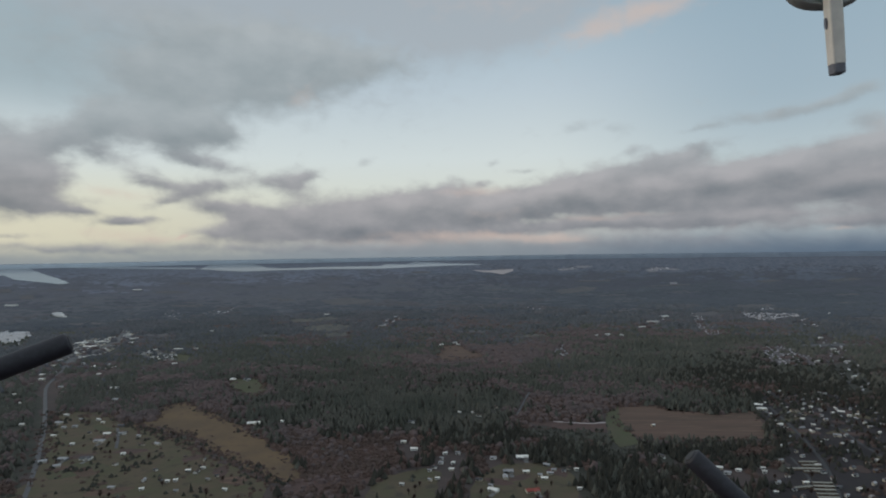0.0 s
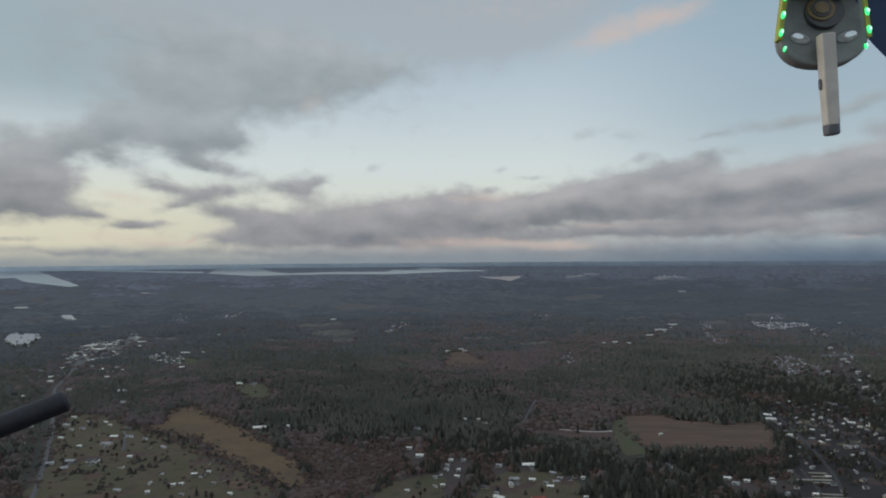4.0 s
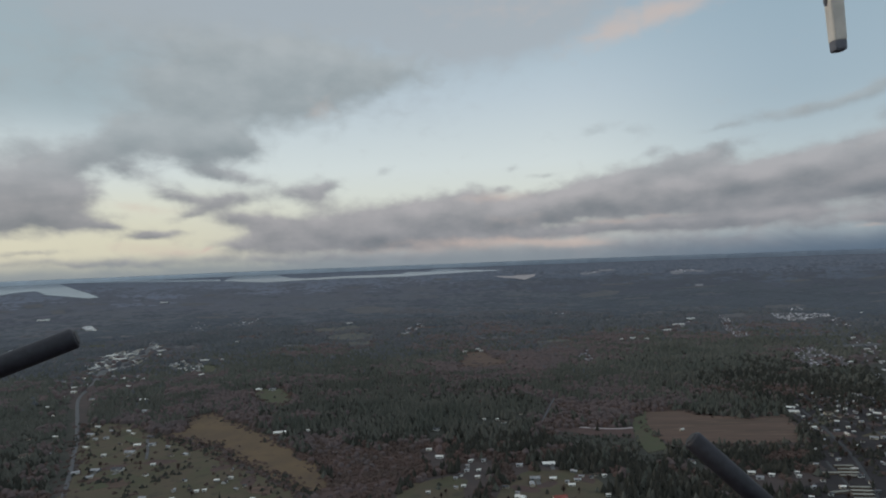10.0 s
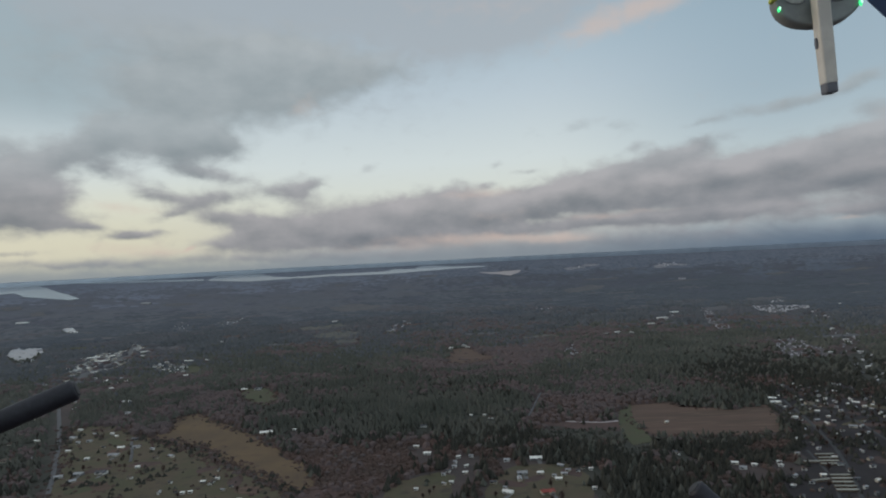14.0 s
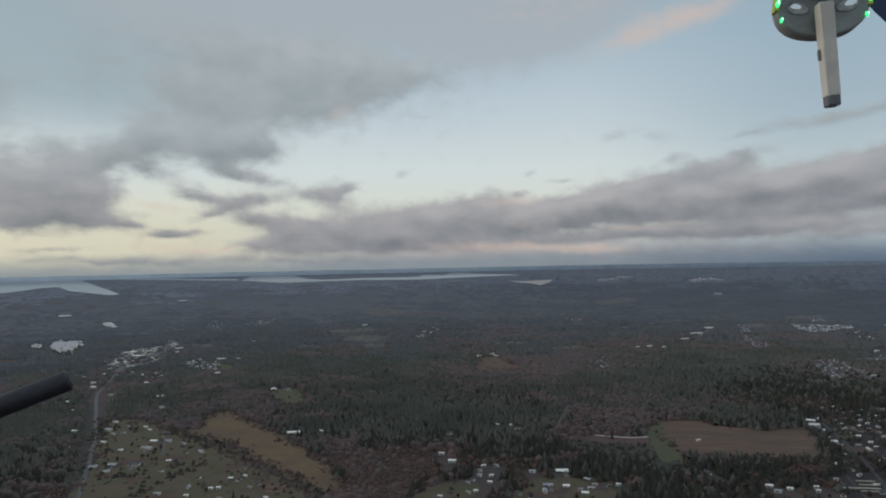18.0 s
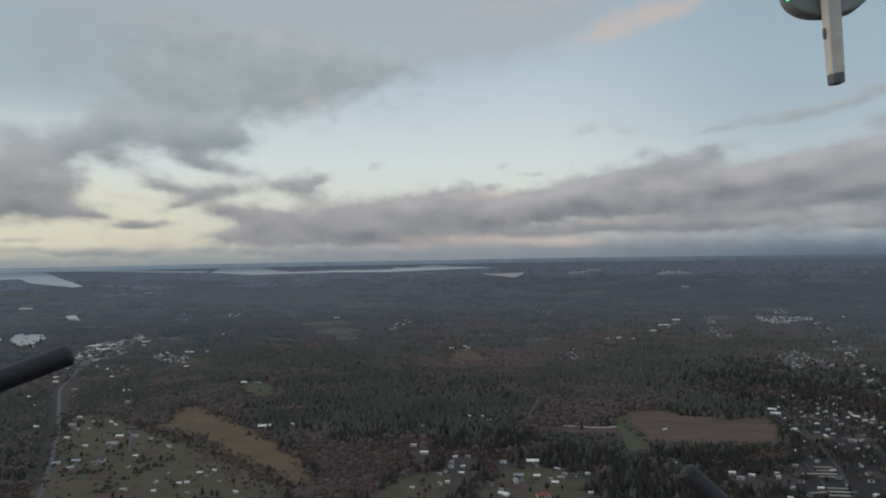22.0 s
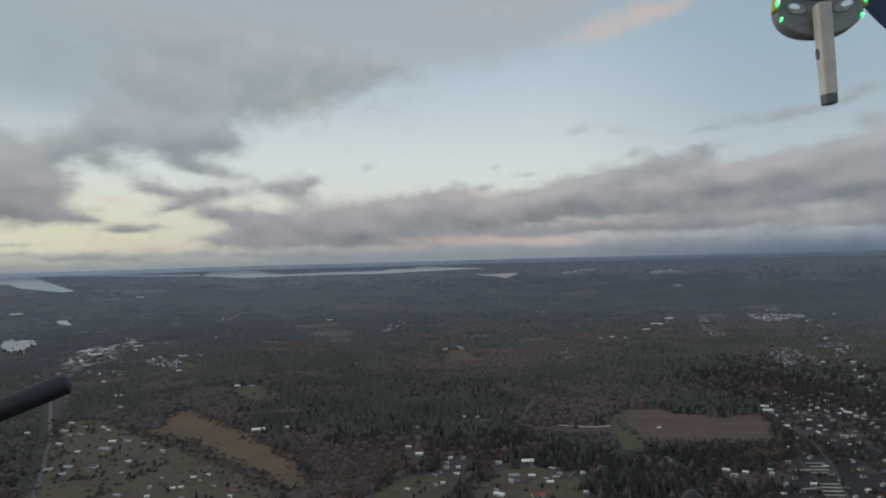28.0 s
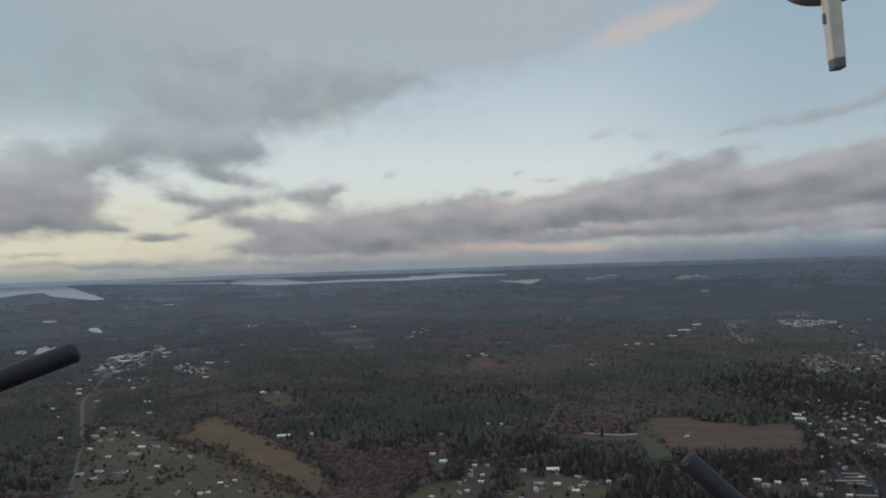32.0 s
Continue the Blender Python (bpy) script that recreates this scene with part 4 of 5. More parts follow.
OPEN = ("marsh", "lawn_w", "lawn_s", "brownfield", "fieldgreen", "strip", "clear_mid", "lawn_mid", "clear_low", "green_far", "green_town", "pale_lot", "lot_b", "lot_c", "lot_d", "lot_e", "lot_f", "far_brown_d",
        "lake_w", "lake_strip", "lake_mid", "pond_a", "pond_b", "suburb_e", "town", "town_b", "pond_c", "green_far_b", "green_far_c", "green_far_d", "far_pale", "far_brown", "far_brown_b", "far_pale_b", "far_pale_c", "far_brown_c", "far_green")


def scatter(d0, d1, step, half=52.0):
    """A jittered grid of places in the wedge of country ahead."""
    r = np.random.default_rng(int(d0))
    g = np.arange(-d1, d1, step)
    x, y = np.meshgrid(g, np.arange(0, d1, step))
    x, y = (x + r.uniform(-0.5, 0.5, x.shape) * step).ravel(), (y + r.uniform(-0.5, 0.5, y.shape) * step).ravel()
    d, a = np.hypot(x, y), np.degrees(np.arctan2(x, y))
    m = (d > d0) & (d <= d1) & (np.abs(a) < half)
    return x[m], y[m]


def away_from_roads(x, y, gap):
    keep = np.ones(len(x), bool)
    for key, line in ROADS.items():
        room = gap + (11 if key == "main" else 0)
        for (ax, ay), (bx, by) in zip(line, line[1:]):
            L2 = (bx - ax) ** 2 + (by - ay) ** 2
            f = np.clip(((x - ax) * (bx - ax) + (y - ay) * (by - ay)) / L2, 0, 1)
            keep &= np.hypot(x - ax - f * (bx - ax), y - ay - f * (by - ay)) > room
    return keep


ALL_HOMES = np.array([(h[0], h[1]) for group in HOMES.values() for h in group] + [(h[0], h[1]) for h in MOBILE_HOMES])


def field_noise(x, y, size, seed):
    return np.array([noise.fractal((a / size, b / size, seed), 1.0, 2.0, 3) for a, b in zip(x.tolist(), y.tolist())])


pool = []  # x, y, conifer or not, height, half width, belt of distance
for d0, d1, step in ((500, 1300, 6.6), (1300, 1900, 9.5), (1900, 2600, 13.0), (2600, 3500, 19.0), (3500, 4850, 26.0)):
    x, y = scatter(d0, d1, step)
    r = np.random.default_rng(int(d1))
    keep, young = np.ones(len(x), bool), np.zeros(len(x), bool)
    wob = 9 * np.sin(x * 0.05 + y * 0.031), 9 * np.sin(y * 0.043 - x * 0.027)
    for key in OPEN:
        thin = {"brownfield": 0.0, "marsh": 0.0, "suburb_e": 0.6, "town": 0.14, "lawn_w": 0.05, "lawn_mid": 0.05, "green_far": 0.3, "green_far_b": 0.3, "green_far_c": 0.3, "green_far_d": 0.3, "far_pale": 0.25, "far_brown": 0.25, "far_brown_b": 0.25, "far_pale_b": 0.25, "far_pale_c": 0.25, "far_brown_c": 0.25, "far_green": 0.25, "far_brown_d": 0.3, "town_b": 0.15, "pond_c": 0.1, "clear_mid": 0.08, "lawn_s": 0.04}.get(key, 0.012)
        keep &= ~(inside(LAND[key], x + wob[0], y + wob[1]) & (r.random(len(x)) > thin))
        if key not in ("suburb_e", "town", "town_b"):  # only young trees stand along the near edge of open ground
            for f in (0.02, 0.04) if key == "brownfield" else (0.02, 0.045, 0.07):
                young |= inside(LAND[key], x * (1 + f), y * (1 + f)) & (np.hypot(x, y) < 2600)
            keep &= ~inside(LAND[key], x * 1.008, y * 1.008) | (np.hypot(x, y) < 2600)
    for poly in CLEARINGS:
        keep &= ~((inside(poly, x, y) | inside(poly, x * 1.015, y * 1.015)) & (r.random(len(x)) > 0.2))
    for key in CLUSTERS:
        keep &= ~((inside(CLUSTERS[key], x, y) | inside(CLUSTERS[key], x * 1.018, y * 1.018)) & (r.random(len(x)) > 0.15))
    keep &= away_from_roads(x, y, 4.5 + step * 0.2)
    if d0 < 2600:
        for hx, hy in ALL_HOMES:
            keep &= (np.abs(x - hx) > 10) | (y > hy + 8) | (y < hy - 36)
    x, y, young, wob = x[keep], y[keep], young[keep], (wob[0][keep], wob[1][keep])
    d = np.hypot(x, y)
    n1, n2 = field_noise(x, y, 240, 1.5), field_noise(x * 0.6, y, 75, 7.7)
    lean = n1 * 0.9 + n2 * 0.7 + 0.1 + np.where(x > 0, np.clip(x / 3200, 0, 0.45), 0.0) + np.clip((x - 200) / 1300, -1.1, 1.0) * np.interp(d, (2300, 3600), (0, 1))  # conifers thicken to the east, bare woods far in the west; the far mix stands for paler western haze
    for key in WOODS:
        lean = np.where(inside(WOODS[key], x + wob[0] * 5, y + wob[1] * 7), lean * 0.8 + {"conif_a": 0.52, "conif_i": 0.62, "conif_j": 0.15, "conif_d": 0.8, "conif_b": 0.85, "conif_c": 0.85, "conif_g": 0.75}.get(key, 0.55 if key.startswith("con") else -0.5), lean)
    lean = np.where(inside(LAND["brush"], x, y), -0.8, lean) + np.where(inside(LAND["suburb_e"], x, y), 0.3, 0.0)
    con = lean + r.normal(0, 0.28, len(x)) > 0.0
    keep = (n2 + r.normal(0, 0.3, len(x))) < 0.62
    yard = np.where(inside(LAND["suburb_e"], x * 1.02, y * 1.02), 0.62, 1.0)
    yard = np.where(young, 0.4, np.where(inside(LAND["brush"], x, y), 0.6, yard))
    shrink = yard * np.interp(d, (2500, 3500, 4800), (1.0, 0.75, 0.28)) * (step / 8.0) ** 0.35
    low = np.interp(d, (2200, 3000), (1.0, 0.5))
    grown = np.interp(d, (900, 1700), (1.45, 1.0))
    tall = np.where(con, r.uniform(5.5, 10, len(x)) * (1 + 0.35 * n2) * grown, r.uniform(4.5, 8.5, len(x)) * grown ** 0.5) * shrink * low
    wide = np.where(con, r.uniform(0.55, 0.95, len(x)), r.uniform(0.75, 1.15, len(x))) * step * shrink ** 0.5
    # the belt sets the painted haze; eastern woods take a nearer, darker one
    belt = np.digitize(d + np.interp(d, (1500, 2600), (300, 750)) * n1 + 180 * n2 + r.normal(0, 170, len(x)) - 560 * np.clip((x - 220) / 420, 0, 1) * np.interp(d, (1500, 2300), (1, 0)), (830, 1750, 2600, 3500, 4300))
    pool.append(np.stack([x, y, con, tall, wide, belt])[:, keep])
pool = np.concatenate(pool, 1)
BELTS = ("", "_beyond", "_far", "_distant", "_farthest", "_skyline")
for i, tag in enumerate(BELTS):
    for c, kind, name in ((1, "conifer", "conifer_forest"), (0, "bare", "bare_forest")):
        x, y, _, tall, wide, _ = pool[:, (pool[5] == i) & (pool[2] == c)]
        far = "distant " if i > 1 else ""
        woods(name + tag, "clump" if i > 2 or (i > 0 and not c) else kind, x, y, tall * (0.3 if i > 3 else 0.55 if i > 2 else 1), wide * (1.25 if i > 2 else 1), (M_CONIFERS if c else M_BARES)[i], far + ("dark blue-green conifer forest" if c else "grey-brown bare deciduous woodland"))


hx, hy = [], []
for line in HEDGES.values():
    for (ax, ay), (bx, by) in zip(line, line[1:]):
        for _ in range(int(math.hypot(bx - ax, by - ay) / 3.2)):
            f = dice.random()
            hx.append(ax + f * (bx - ax) + dice.gauss(0, 5))
            hy.append(ay + f * (by - ay) + dice.gauss(0, 5))
hedge_end = len(hx)
while len(hx) < hedge_end + 80:  # garden shrubs between the western houses
    qx, qy = dice.uniform(-640, -150), dice.uniform(560, 1000)
    if inside(LAND["lawn_w"], np.array([qx]), np.array([qy]))[0] and np.hypot(ALL_HOMES[:, 0] - qx, ALL_HOMES[:, 1] - qy).min() > 9:
        hx.append(qx)
        hy.append(qy)
hedge_end = len(hx)
for key, reach, gap in (("marsh", 7, 1.8), ("brownfield", 4, 4.5), ("lawn_s", 4, 4.0), ("clear_mid", 10, 4.0), ("lawn_w", 9, 3.0)):
    for (ax, ay), (bx, by) in zip(LAND[key], LAND[key][1:] + LAND[key][:1]):
        for _ in range(int(math.hypot(bx - ax, by - ay) / gap)):
            f = dice.random()
            hx.append(ax + f * (bx - ax) + dice.gauss(0, reach))
            hy.append(ay + f * (by - ay) + dice.gauss(0, reach))
sx, sy = [], []
for key in ("pond_a", "pond_b", "pond_c", "brownfield"):  # taller trees on the near shores and along the field's lower edge
    ring = LAND[key]
    cy = sum(p[1] for p in ring) / len(ring)
    for (ax, ay), (bx, by) in zip(ring, ring[1:] + ring[:1]):
        for _ in range(int(math.hypot(bx - ax, by - ay) / (7 if key == "brownfield" else 9))):
            f = dice.random()
            qx, qy = ax + f * (bx - ax) + dice.gauss(0, 3), ay + f * (by - ay) + dice.gauss(0, 4)
            if qy < cy - (25 if key == "brownfield" else 15) and dice.random() < 0.8:
                sx.append(qx)
                sy.append(qy - 5)
sx, sy = np.array(sx), np.array(sy)
woods("shore_trees", "conifer", sx, sy, np.random.default_rng(8).uniform(5, 13, len(sx)), np.random.default_rng(9).uniform(2.5, 4.5, len(sx)), M_CONIFERS[1], "dark conifers along pond shores and field edge")
hx, hy = np.array(hx), np.array(hy)
half = (np.arange(len(hx)) % 7 > 0) & ((np.arange(len(hx)) >= hedge_end) | (np.arange(len(hx)) % 3 == 0))
woods("hedgerow", "bare", hx[half], hy[half], np.random.default_rng(3).uniform(1.6, 4.2, half.sum()), np.random.default_rng(4).uniform(2.5, 4.5, half.sum()), M_BARES[0], "bare brown hedgerows between the lawns")
woods("hedgerow_evergreen", "conifer", hx[~half], hy[~half], np.random.default_rng(5).uniform(2, 5.5, (~half).sum()), np.random.default_rng(6).uniform(2, 4.5, (~half).sum()), M_CONIFERS[0], "dark evergreen shrubs in hedgerows")


# ---------------------------------------------------------------- buildings
def part(name, bm, mat, parent, label=""):
    me = bpy.data.meshes.new(name)
    bm.to_mesh(me)
    bm.free()
    me.materials.append(mat)
    ob = new(name, me)
    ob.parent = parent
    return tagged(ob, label)


def box(bm, x0, x1, y0, y1, z0, z1):
    v = [bm.verts.new(p) for p in ((x0, y0, z0), (x1, y0, z0), (x1, y1, z0), (x0, y1, z0), (x0, y0, z1), (x1, y0, z1), (x1, y1, z1), (x0, y1, z1))]
    for f in ((3, 2, 1, 0), (4, 5, 6, 7), (0, 1, 5, 4), (1, 2, 6, 5), (2, 3, 7, 6), (3, 0, 4, 7)):
        bm.faces.new([v[i] for i in f])
    return bm


def boxed(*dims):
    return box(bmesh.new(), *dims)


def gable(L, W, h, rise, over=0.5, thick=0.25):
    """A gabled roof: two thick slopes with eaves and verges, ridge along x."""
    bm = bmesh.new()
    a, b = L / 2 + over, W / 2 + over
    drop = rise * over / (W / 2)
    prof = [(-b, h - drop), (0, h + rise), (b, h - drop), (b, h - drop + thick), (0, h + rise + thick), (-b, h - drop + thick)]
    ends = [[bm.verts.new((s * a, y, z)) for y, z in prof] for s in (-1, 1)]
    for i in range(6):
        j = (i + 1) % 6
        bm.faces.new((ends[0][i], ends[0][j], ends[1][j], ends[1][i]))
    for e in ends:
        bm.faces.new((e[0], e[1], e[4], e[5]))
        bm.faces.new((e[1], e[2], e[3], e[4]))
    bmesh.ops.recalc_face_normals(bm, faces=bm.faces)
    return bm


def walls(L, W, h, rise):
    """A house's body with its gable ends."""
    bm = bmesh.new()
    prof = [(-W / 2, -0.3), (W / 2, -0.3), (W / 2, h), (0, h + rise), (-W / 2, h)]
    ends = [[bm.verts.new((s * L / 2, y, z)) for y, z in prof] for s in (-1, 1)]
    for i in range(5):
        j = (i + 1) % 5
        bm.faces.new((ends[0][i], ends[0][j], ends[1][j], ends[1][i]))
    for e in ends:
        bm.faces.new(e)
    bmesh.ops.recalc_face_normals(bm, faces=bm.faces)
    return bm


def house(L, roof, wall, two_storey=False, wing=True):
    W = min(6.6, L * 0.52)
    h, rise = (5.0 if two_storey else 2.5), W * 0.24
    top = new("house")
    part("wall", walls(L, W, h, rise), wall, top)
    part("roof", gable(L, W, h, rise), roof, top)
    if wing:
        bm = walls(W * 0.8, L * 0.42, 2.7, 1.2)
        bmesh.ops.rotate(bm, verts=bm.verts, matrix=Matrix.Rotation(radians(90), 3, "Z"))
        bmesh.ops.translate(bm, verts=bm.verts, vec=(L * 0.24, -W * 0.62, 0))
        part("garage", bm, wall, top)
        bm = gable(W * 0.8, L * 0.42, 2.7, 1.2, 0.4)
        bmesh.ops.rotate(bm, verts=bm.verts, matrix=Matrix.Rotation(radians(90), 3, "Z"))
        bmesh.ops.translate(bm, verts=bm.verts, vec=(L * 0.24, -W * 0.62, 0.03))
        part("garage_roof", bm, roof, top)
        gy = -W * 0.62 - W * 0.4
        part("garage_door", boxed(L * 0.24 - 2.2, L * 0.24 + 2.2, gy - 0.06, gy + 0.02, 0, 2.2), M_DOOR, top)
        part("driveway", boxed(L * 0.24 - 2.4, L * 0.24 + 2.4, gy - 9, gy - 0.1, -0.3, 0.36), M_PAVE, top, "grey concrete driveway")
    part("door", boxed(-L * 0.05 - 0.5, -L * 0.05 + 0.5, -W / 2 - 0.05, -W / 2 + 0.02, 0, 2.05), M_DOOR, top)
    spots = [(-L * 0.33, 0.9, -1), (-L * 0.18, 0.9, -1), (-L * 0.3, 0.9, 1), (L * 0.05, 0.9, 1), (L * 0.3, 0.9, 1)]
    if two_storey:
        spots += [(-L * 0.3, 3.6, -1), (0.0, 3.6, -1), (L * 0.3, 3.6, -1)]
    for x, z, s in spots:
        part("window", boxed(x - 0.75, x + 0.75, s * W / 2 - 0.05, s * W / 2 + 0.05, z, z + 1.2), M_GLASS, top)
    part("chimney", boxed(-L * 0.28 - 0.4, -L * 0.28 + 0.4, 0.3, 1.0, h + 0.2, h + rise + 0.9), M_BRICK, top, "red-brown brick chimney")
    return top


def shed(L, roof, wall, name="warehouse"):
    """A long low commercial building with big doors and a low-pitched roof."""
    W, h = L * 0.45, 4.2
    top = new(name)
    part("wall", walls(L, W, h, W * 0.08), wall, top)
    part("roof", gable(L, W, h, W * 0.08, 0.3, 0.2), roof, top)
    for i in range(3):
        x = (i - 1) * L * 0.3
        part("door", boxed(x - 1.6, x + 1.6, -W / 2 - 0.06, -W / 2 + 0.02, 0, 3.2), M_DOOR, top)
        part("window", boxed(x + 2.2, x + 3.6, -W / 2 - 0.05, -W / 2 + 0.02, 1.2, 2.4), M_GLASS, top)
    return top


M_CREAM = mottled("cream_metal_roof", (0.33, 0.31, 0.265), (0.27, 0.26, 0.22), 3.0, rough=0.5, fine=0.6, per="object", spread=0.2)


def mobile_home(roof, wall):
    L, W, h = 20.0, 3.6, 2.1
    top = new("mobile_home")
    part("wall", walls(L, W, h, 0.3), WALLS[3], top)
    part("roof", gable(L, W, h, 0.3, 0.15, 0.12), roof, top)
    part("skirting", boxed(-L / 2 - 0.04, L / 2 + 0.04, -W / 2 - 0.04, W / 2 + 0.04, -0.3, 0.6), wall, top)
    part("door", boxed(1.0, 1.9, -W / 2 - 0.06, -W / 2 + 0.02, 0.5, 2.2), M_DOOR, top)
    for x in (-8, -4.5, -1.5, 5, 8.5):
        part("window", boxed(x - 0.6, x + 0.6, -W / 2 - 0.05, -W / 2 + 0.05, 1.0, 1.9), M_GLASS, top)
    part("porch_roof", boxed(3.2, 5.0, -W / 2 - 1.5, -W / 2 - 0.1, 2.1, 2.2), roof, top, "flat porch roof")
    return top


ROOF_WORDS = ("pale", "light grey", "dark grey", "brown")
WALL_WORDS = ("white", "cream", "grey", "brown")
made = {}


def settle(kind, size, roof, wall, x, y, turn, group):
    """Puts a building at a place, built anew the first time and then copied."""
    key = (kind, size, roof, wall)
    m = pose(x, y, float(ground_z(x, y)) + 0.1, 0, 0, turn)
    if key not in made:
        if kind == "house":
            made[key] = house(size, ROOFS[roof], WALLS[wall], two_storey=False, wing=size > 9)
            words, cat = "house", "house"
        elif kind == "cottage":
            made[key] = far_house(size, ROOFS[roof], WALLS[wall])
            words, cat = "distant house", "house"
        elif kind == "mobile":
            made[key] = mobile_home(M_CREAM, WALLS[3])
            words, cat = "long mobile home", "mobile home"
        else:
            made[key] = shed(size, ROOFS[roof], WALLS[wall])
            words, cat = "long low commercial building", "building"
        tagged(made[key], f"{'brown' if kind == 'mobile' else WALL_WORDS[wall]} {words} with a {'cream metal' if kind == 'mobile' else ROOF_WORDS[roof]} roof", cat, group)
        made[key].matrix_basis = m
        return made[key]
    ob = copy_thing(made[key], m)
    return tagged(ob, group=group)


def far_house(L, roof, wall):
    W = L * 0.6
    top = new("house")
    part("wall", walls(L, W, 3.4, W * 0.2), wall, top)
    part("roof", gable(L, W, 3.4, W * 0.2, 0.5), roof, top)
    return top


rng = random.Random(11)
SIZES = (4.5, 5.5, 7.0, 9.0, 11.0, 14.0, 18.0)
for group, homes in HOMES.items():
    for x, y, ln in homes:
        if group == "far_n":
            settle("shed", 50.0 if ln > 38 else 34.0 if ln > 24 else 24.0 if ln > 14 else 11.0, 0, rng.choice((0, 0, 2)), x, y, rng.choice((0, 10, -15, 30)), "buildings far off in the woods")
            continue
        size = min(SIZES, key=lambda s: abs(s - ln * 0.84))
        turn = rng.choice((0, 0, 8, -10, 25, -30, 90, 180))
        settle("house", size, rng.choice((0, 0, 0, 1, 1, 2, 3)), rng.choice((0, 0, 0, 1, 1, 2)), x, y, turn, "houses of the " + {"w": "western", "n": "northern", "m": "middle", "e": "eastern"}[group[0]] + " neighbourhood")
for x, y, turn in MOBILE_HOMES:
    settle("mobile", 21.0, 3, rng.choice((0, 1)), x, y, turn, "mobile homes in rows")
red = house(14.0, M_RED, WALLS[1])
red.name = "barn"
tagged(red, "barn with a faded red roof beside the yard", "barn").matrix_basis = pose(92, 611, 0.1, 0, 0, 12)


def fill(poly, n, kinds, gap, group, sizes, streets=0.0):
    """More buildings inside a stretch of the plan, kept apart from one another."""
    xs, ys = [p[0] for p in poly], [p[1] for p in poly]
    placed = [tuple(p) for p in ALL_HOMES]
    count = 0
    for _ in range(n * 40):
        x, y = rng.uniform(min(xs), max(xs)), rng.uniform(min(ys), max(ys))
        if streets:
            c, s = math.cos(radians(streets)), math.sin(radians(streets))
            u, v = x * c + y * s, -x * s + y * c
            v = round(v / 34) * 34 + rng.choice((-9, 9))
            x, y = u * c - v * s, u * s + v * c
        if not inside(poly, np.array([x]), np.array([y]))[0] or not away_from_roads(np.array([x]), np.array([y]), 12)[0]:
            continue
        if any(abs(x - a) < gap and abs(y - b) < gap for a, b in placed):
            continue
        placed.append((x, y))
        pale = "shed" in kinds
        settle(rng.choice(kinds), rng.choice(sizes), rng.choice((0, 1, 1, 2, 2, 3) if pale else (0, 1, 1, 2, 2, 3)), rng.choice((0, 0, 1, 2) if pale else (0, 1, 2, 3)), x, y, streets + rng.choice((0, 90, 180, 0)) + rng.uniform(-4, 4), group)
        count += 1
        if count >= n:
            return


fill(LAND["suburb_e"], 90, ("house",), 15, "houses of the eastern suburb", (4.5, 5.5, 5.5), 28)
fill(LAND["town"], 120, ("cottage", "shed"), 10, "buildings of the small town", (6.0, 8.0, 12.0), -30)
fill(LAND["town_b"], 24, ("cottage", "shed"), 14, "buildings beside the small town", (8.0, 11.0), 10)


def settlement(n_by_key):
    """Far roofs past counting: all their walls in one mesh and all their roofs in another."""
    wv, wf, rv, rf = [], [], [], []
    for key, (n, gap, turn) in n_by_key.items():
        poly = CLUSTERS[key]
        xs, ys = [p[0] for p in poly], [p[1] for p in poly]
        placed = []
        for _ in range(n * 60):
            x, y = rng.uniform(min(xs), max(xs)), rng.uniform(min(ys), max(ys))
            if not inside(poly, np.array([x]), np.array([y]))[0] or any(abs(x - a) < gap and abs(y - c) < gap for a, c in placed):
                continue
            placed.append((x, y))
            k = 0.5 if key in "ac" else 0.75 if key == "h" else 1.0
            L, W, h = k * rng.choice((5, 6, 8, 11)), k * rng.choice((3.5, 4.5)), k * rng.uniform(2.0, 2.8)
            t = radians(turn + rng.choice((0, 0, 90)) + rng.uniform(-6, 6))
            c, s = math.cos(t), math.sin(t)
            z = float(ground_z(x, y))

            def at(px, py, pz):
                return (x + px * c - py * s, y + px * s + py * c, z + pz)

            o = len(wv)
            wv.extend(at(px * L / 2, py * W / 2, pz) for pz in (-0.5, h) for px, py in ((-1, -1), (1, -1), (1, 1), (-1, 1)))
            wf.extend((o + i, o + (i + 1) % 4, o + 4 + (i + 1) % 4, o + 4 + i) for i in range(4))
            o = len(rv)
            a, e = L / 2 + 0.5, W / 2 + 0.5
            rv.extend(at(*p) for p in ((-a, -e, h - 0.1), (a, -e, h - 0.1), (a, 0, h + 1.4), (-a, 0, h + 1.4), (a, e, h - 0.1), (-a, e, h - 0.1), (-a, 0, h - 0.2), (a, 0, h - 0.2)))
            rf.extend(((o, o + 1, o + 2, o + 3), (o + 3, o + 2, o + 4, o + 5), (o, o + 3, o + 5, o + 6), (o + 1, o + 7, o + 4, o + 2)))
            if len(placed) >= n:
                break
    tagged(mesh_object("far_house_walls", wv, wf, M_FARWALL), "pale walls of houses in far settlements", "houses", kind="stuff")
    tagged(mesh_object("far_house_roofs", rv, rf, M_FARROOF), "pale roofs of houses in far settlements", "roofs", kind="stuff")


M_FARWALL = mottled("far_siding", (0.5, 0.48, 0.49), (0.24, 0.235, 0.25), 30, rough=0.6, per="island", spread=0.6, fine=4)
M_FARROOF = mottled("far_roofing", (0.52, 0.5, 0.52), (0.17, 0.165, 0.185), 30, rough=0.5, per="island", spread=0.75, fine=4, spec=0.5)
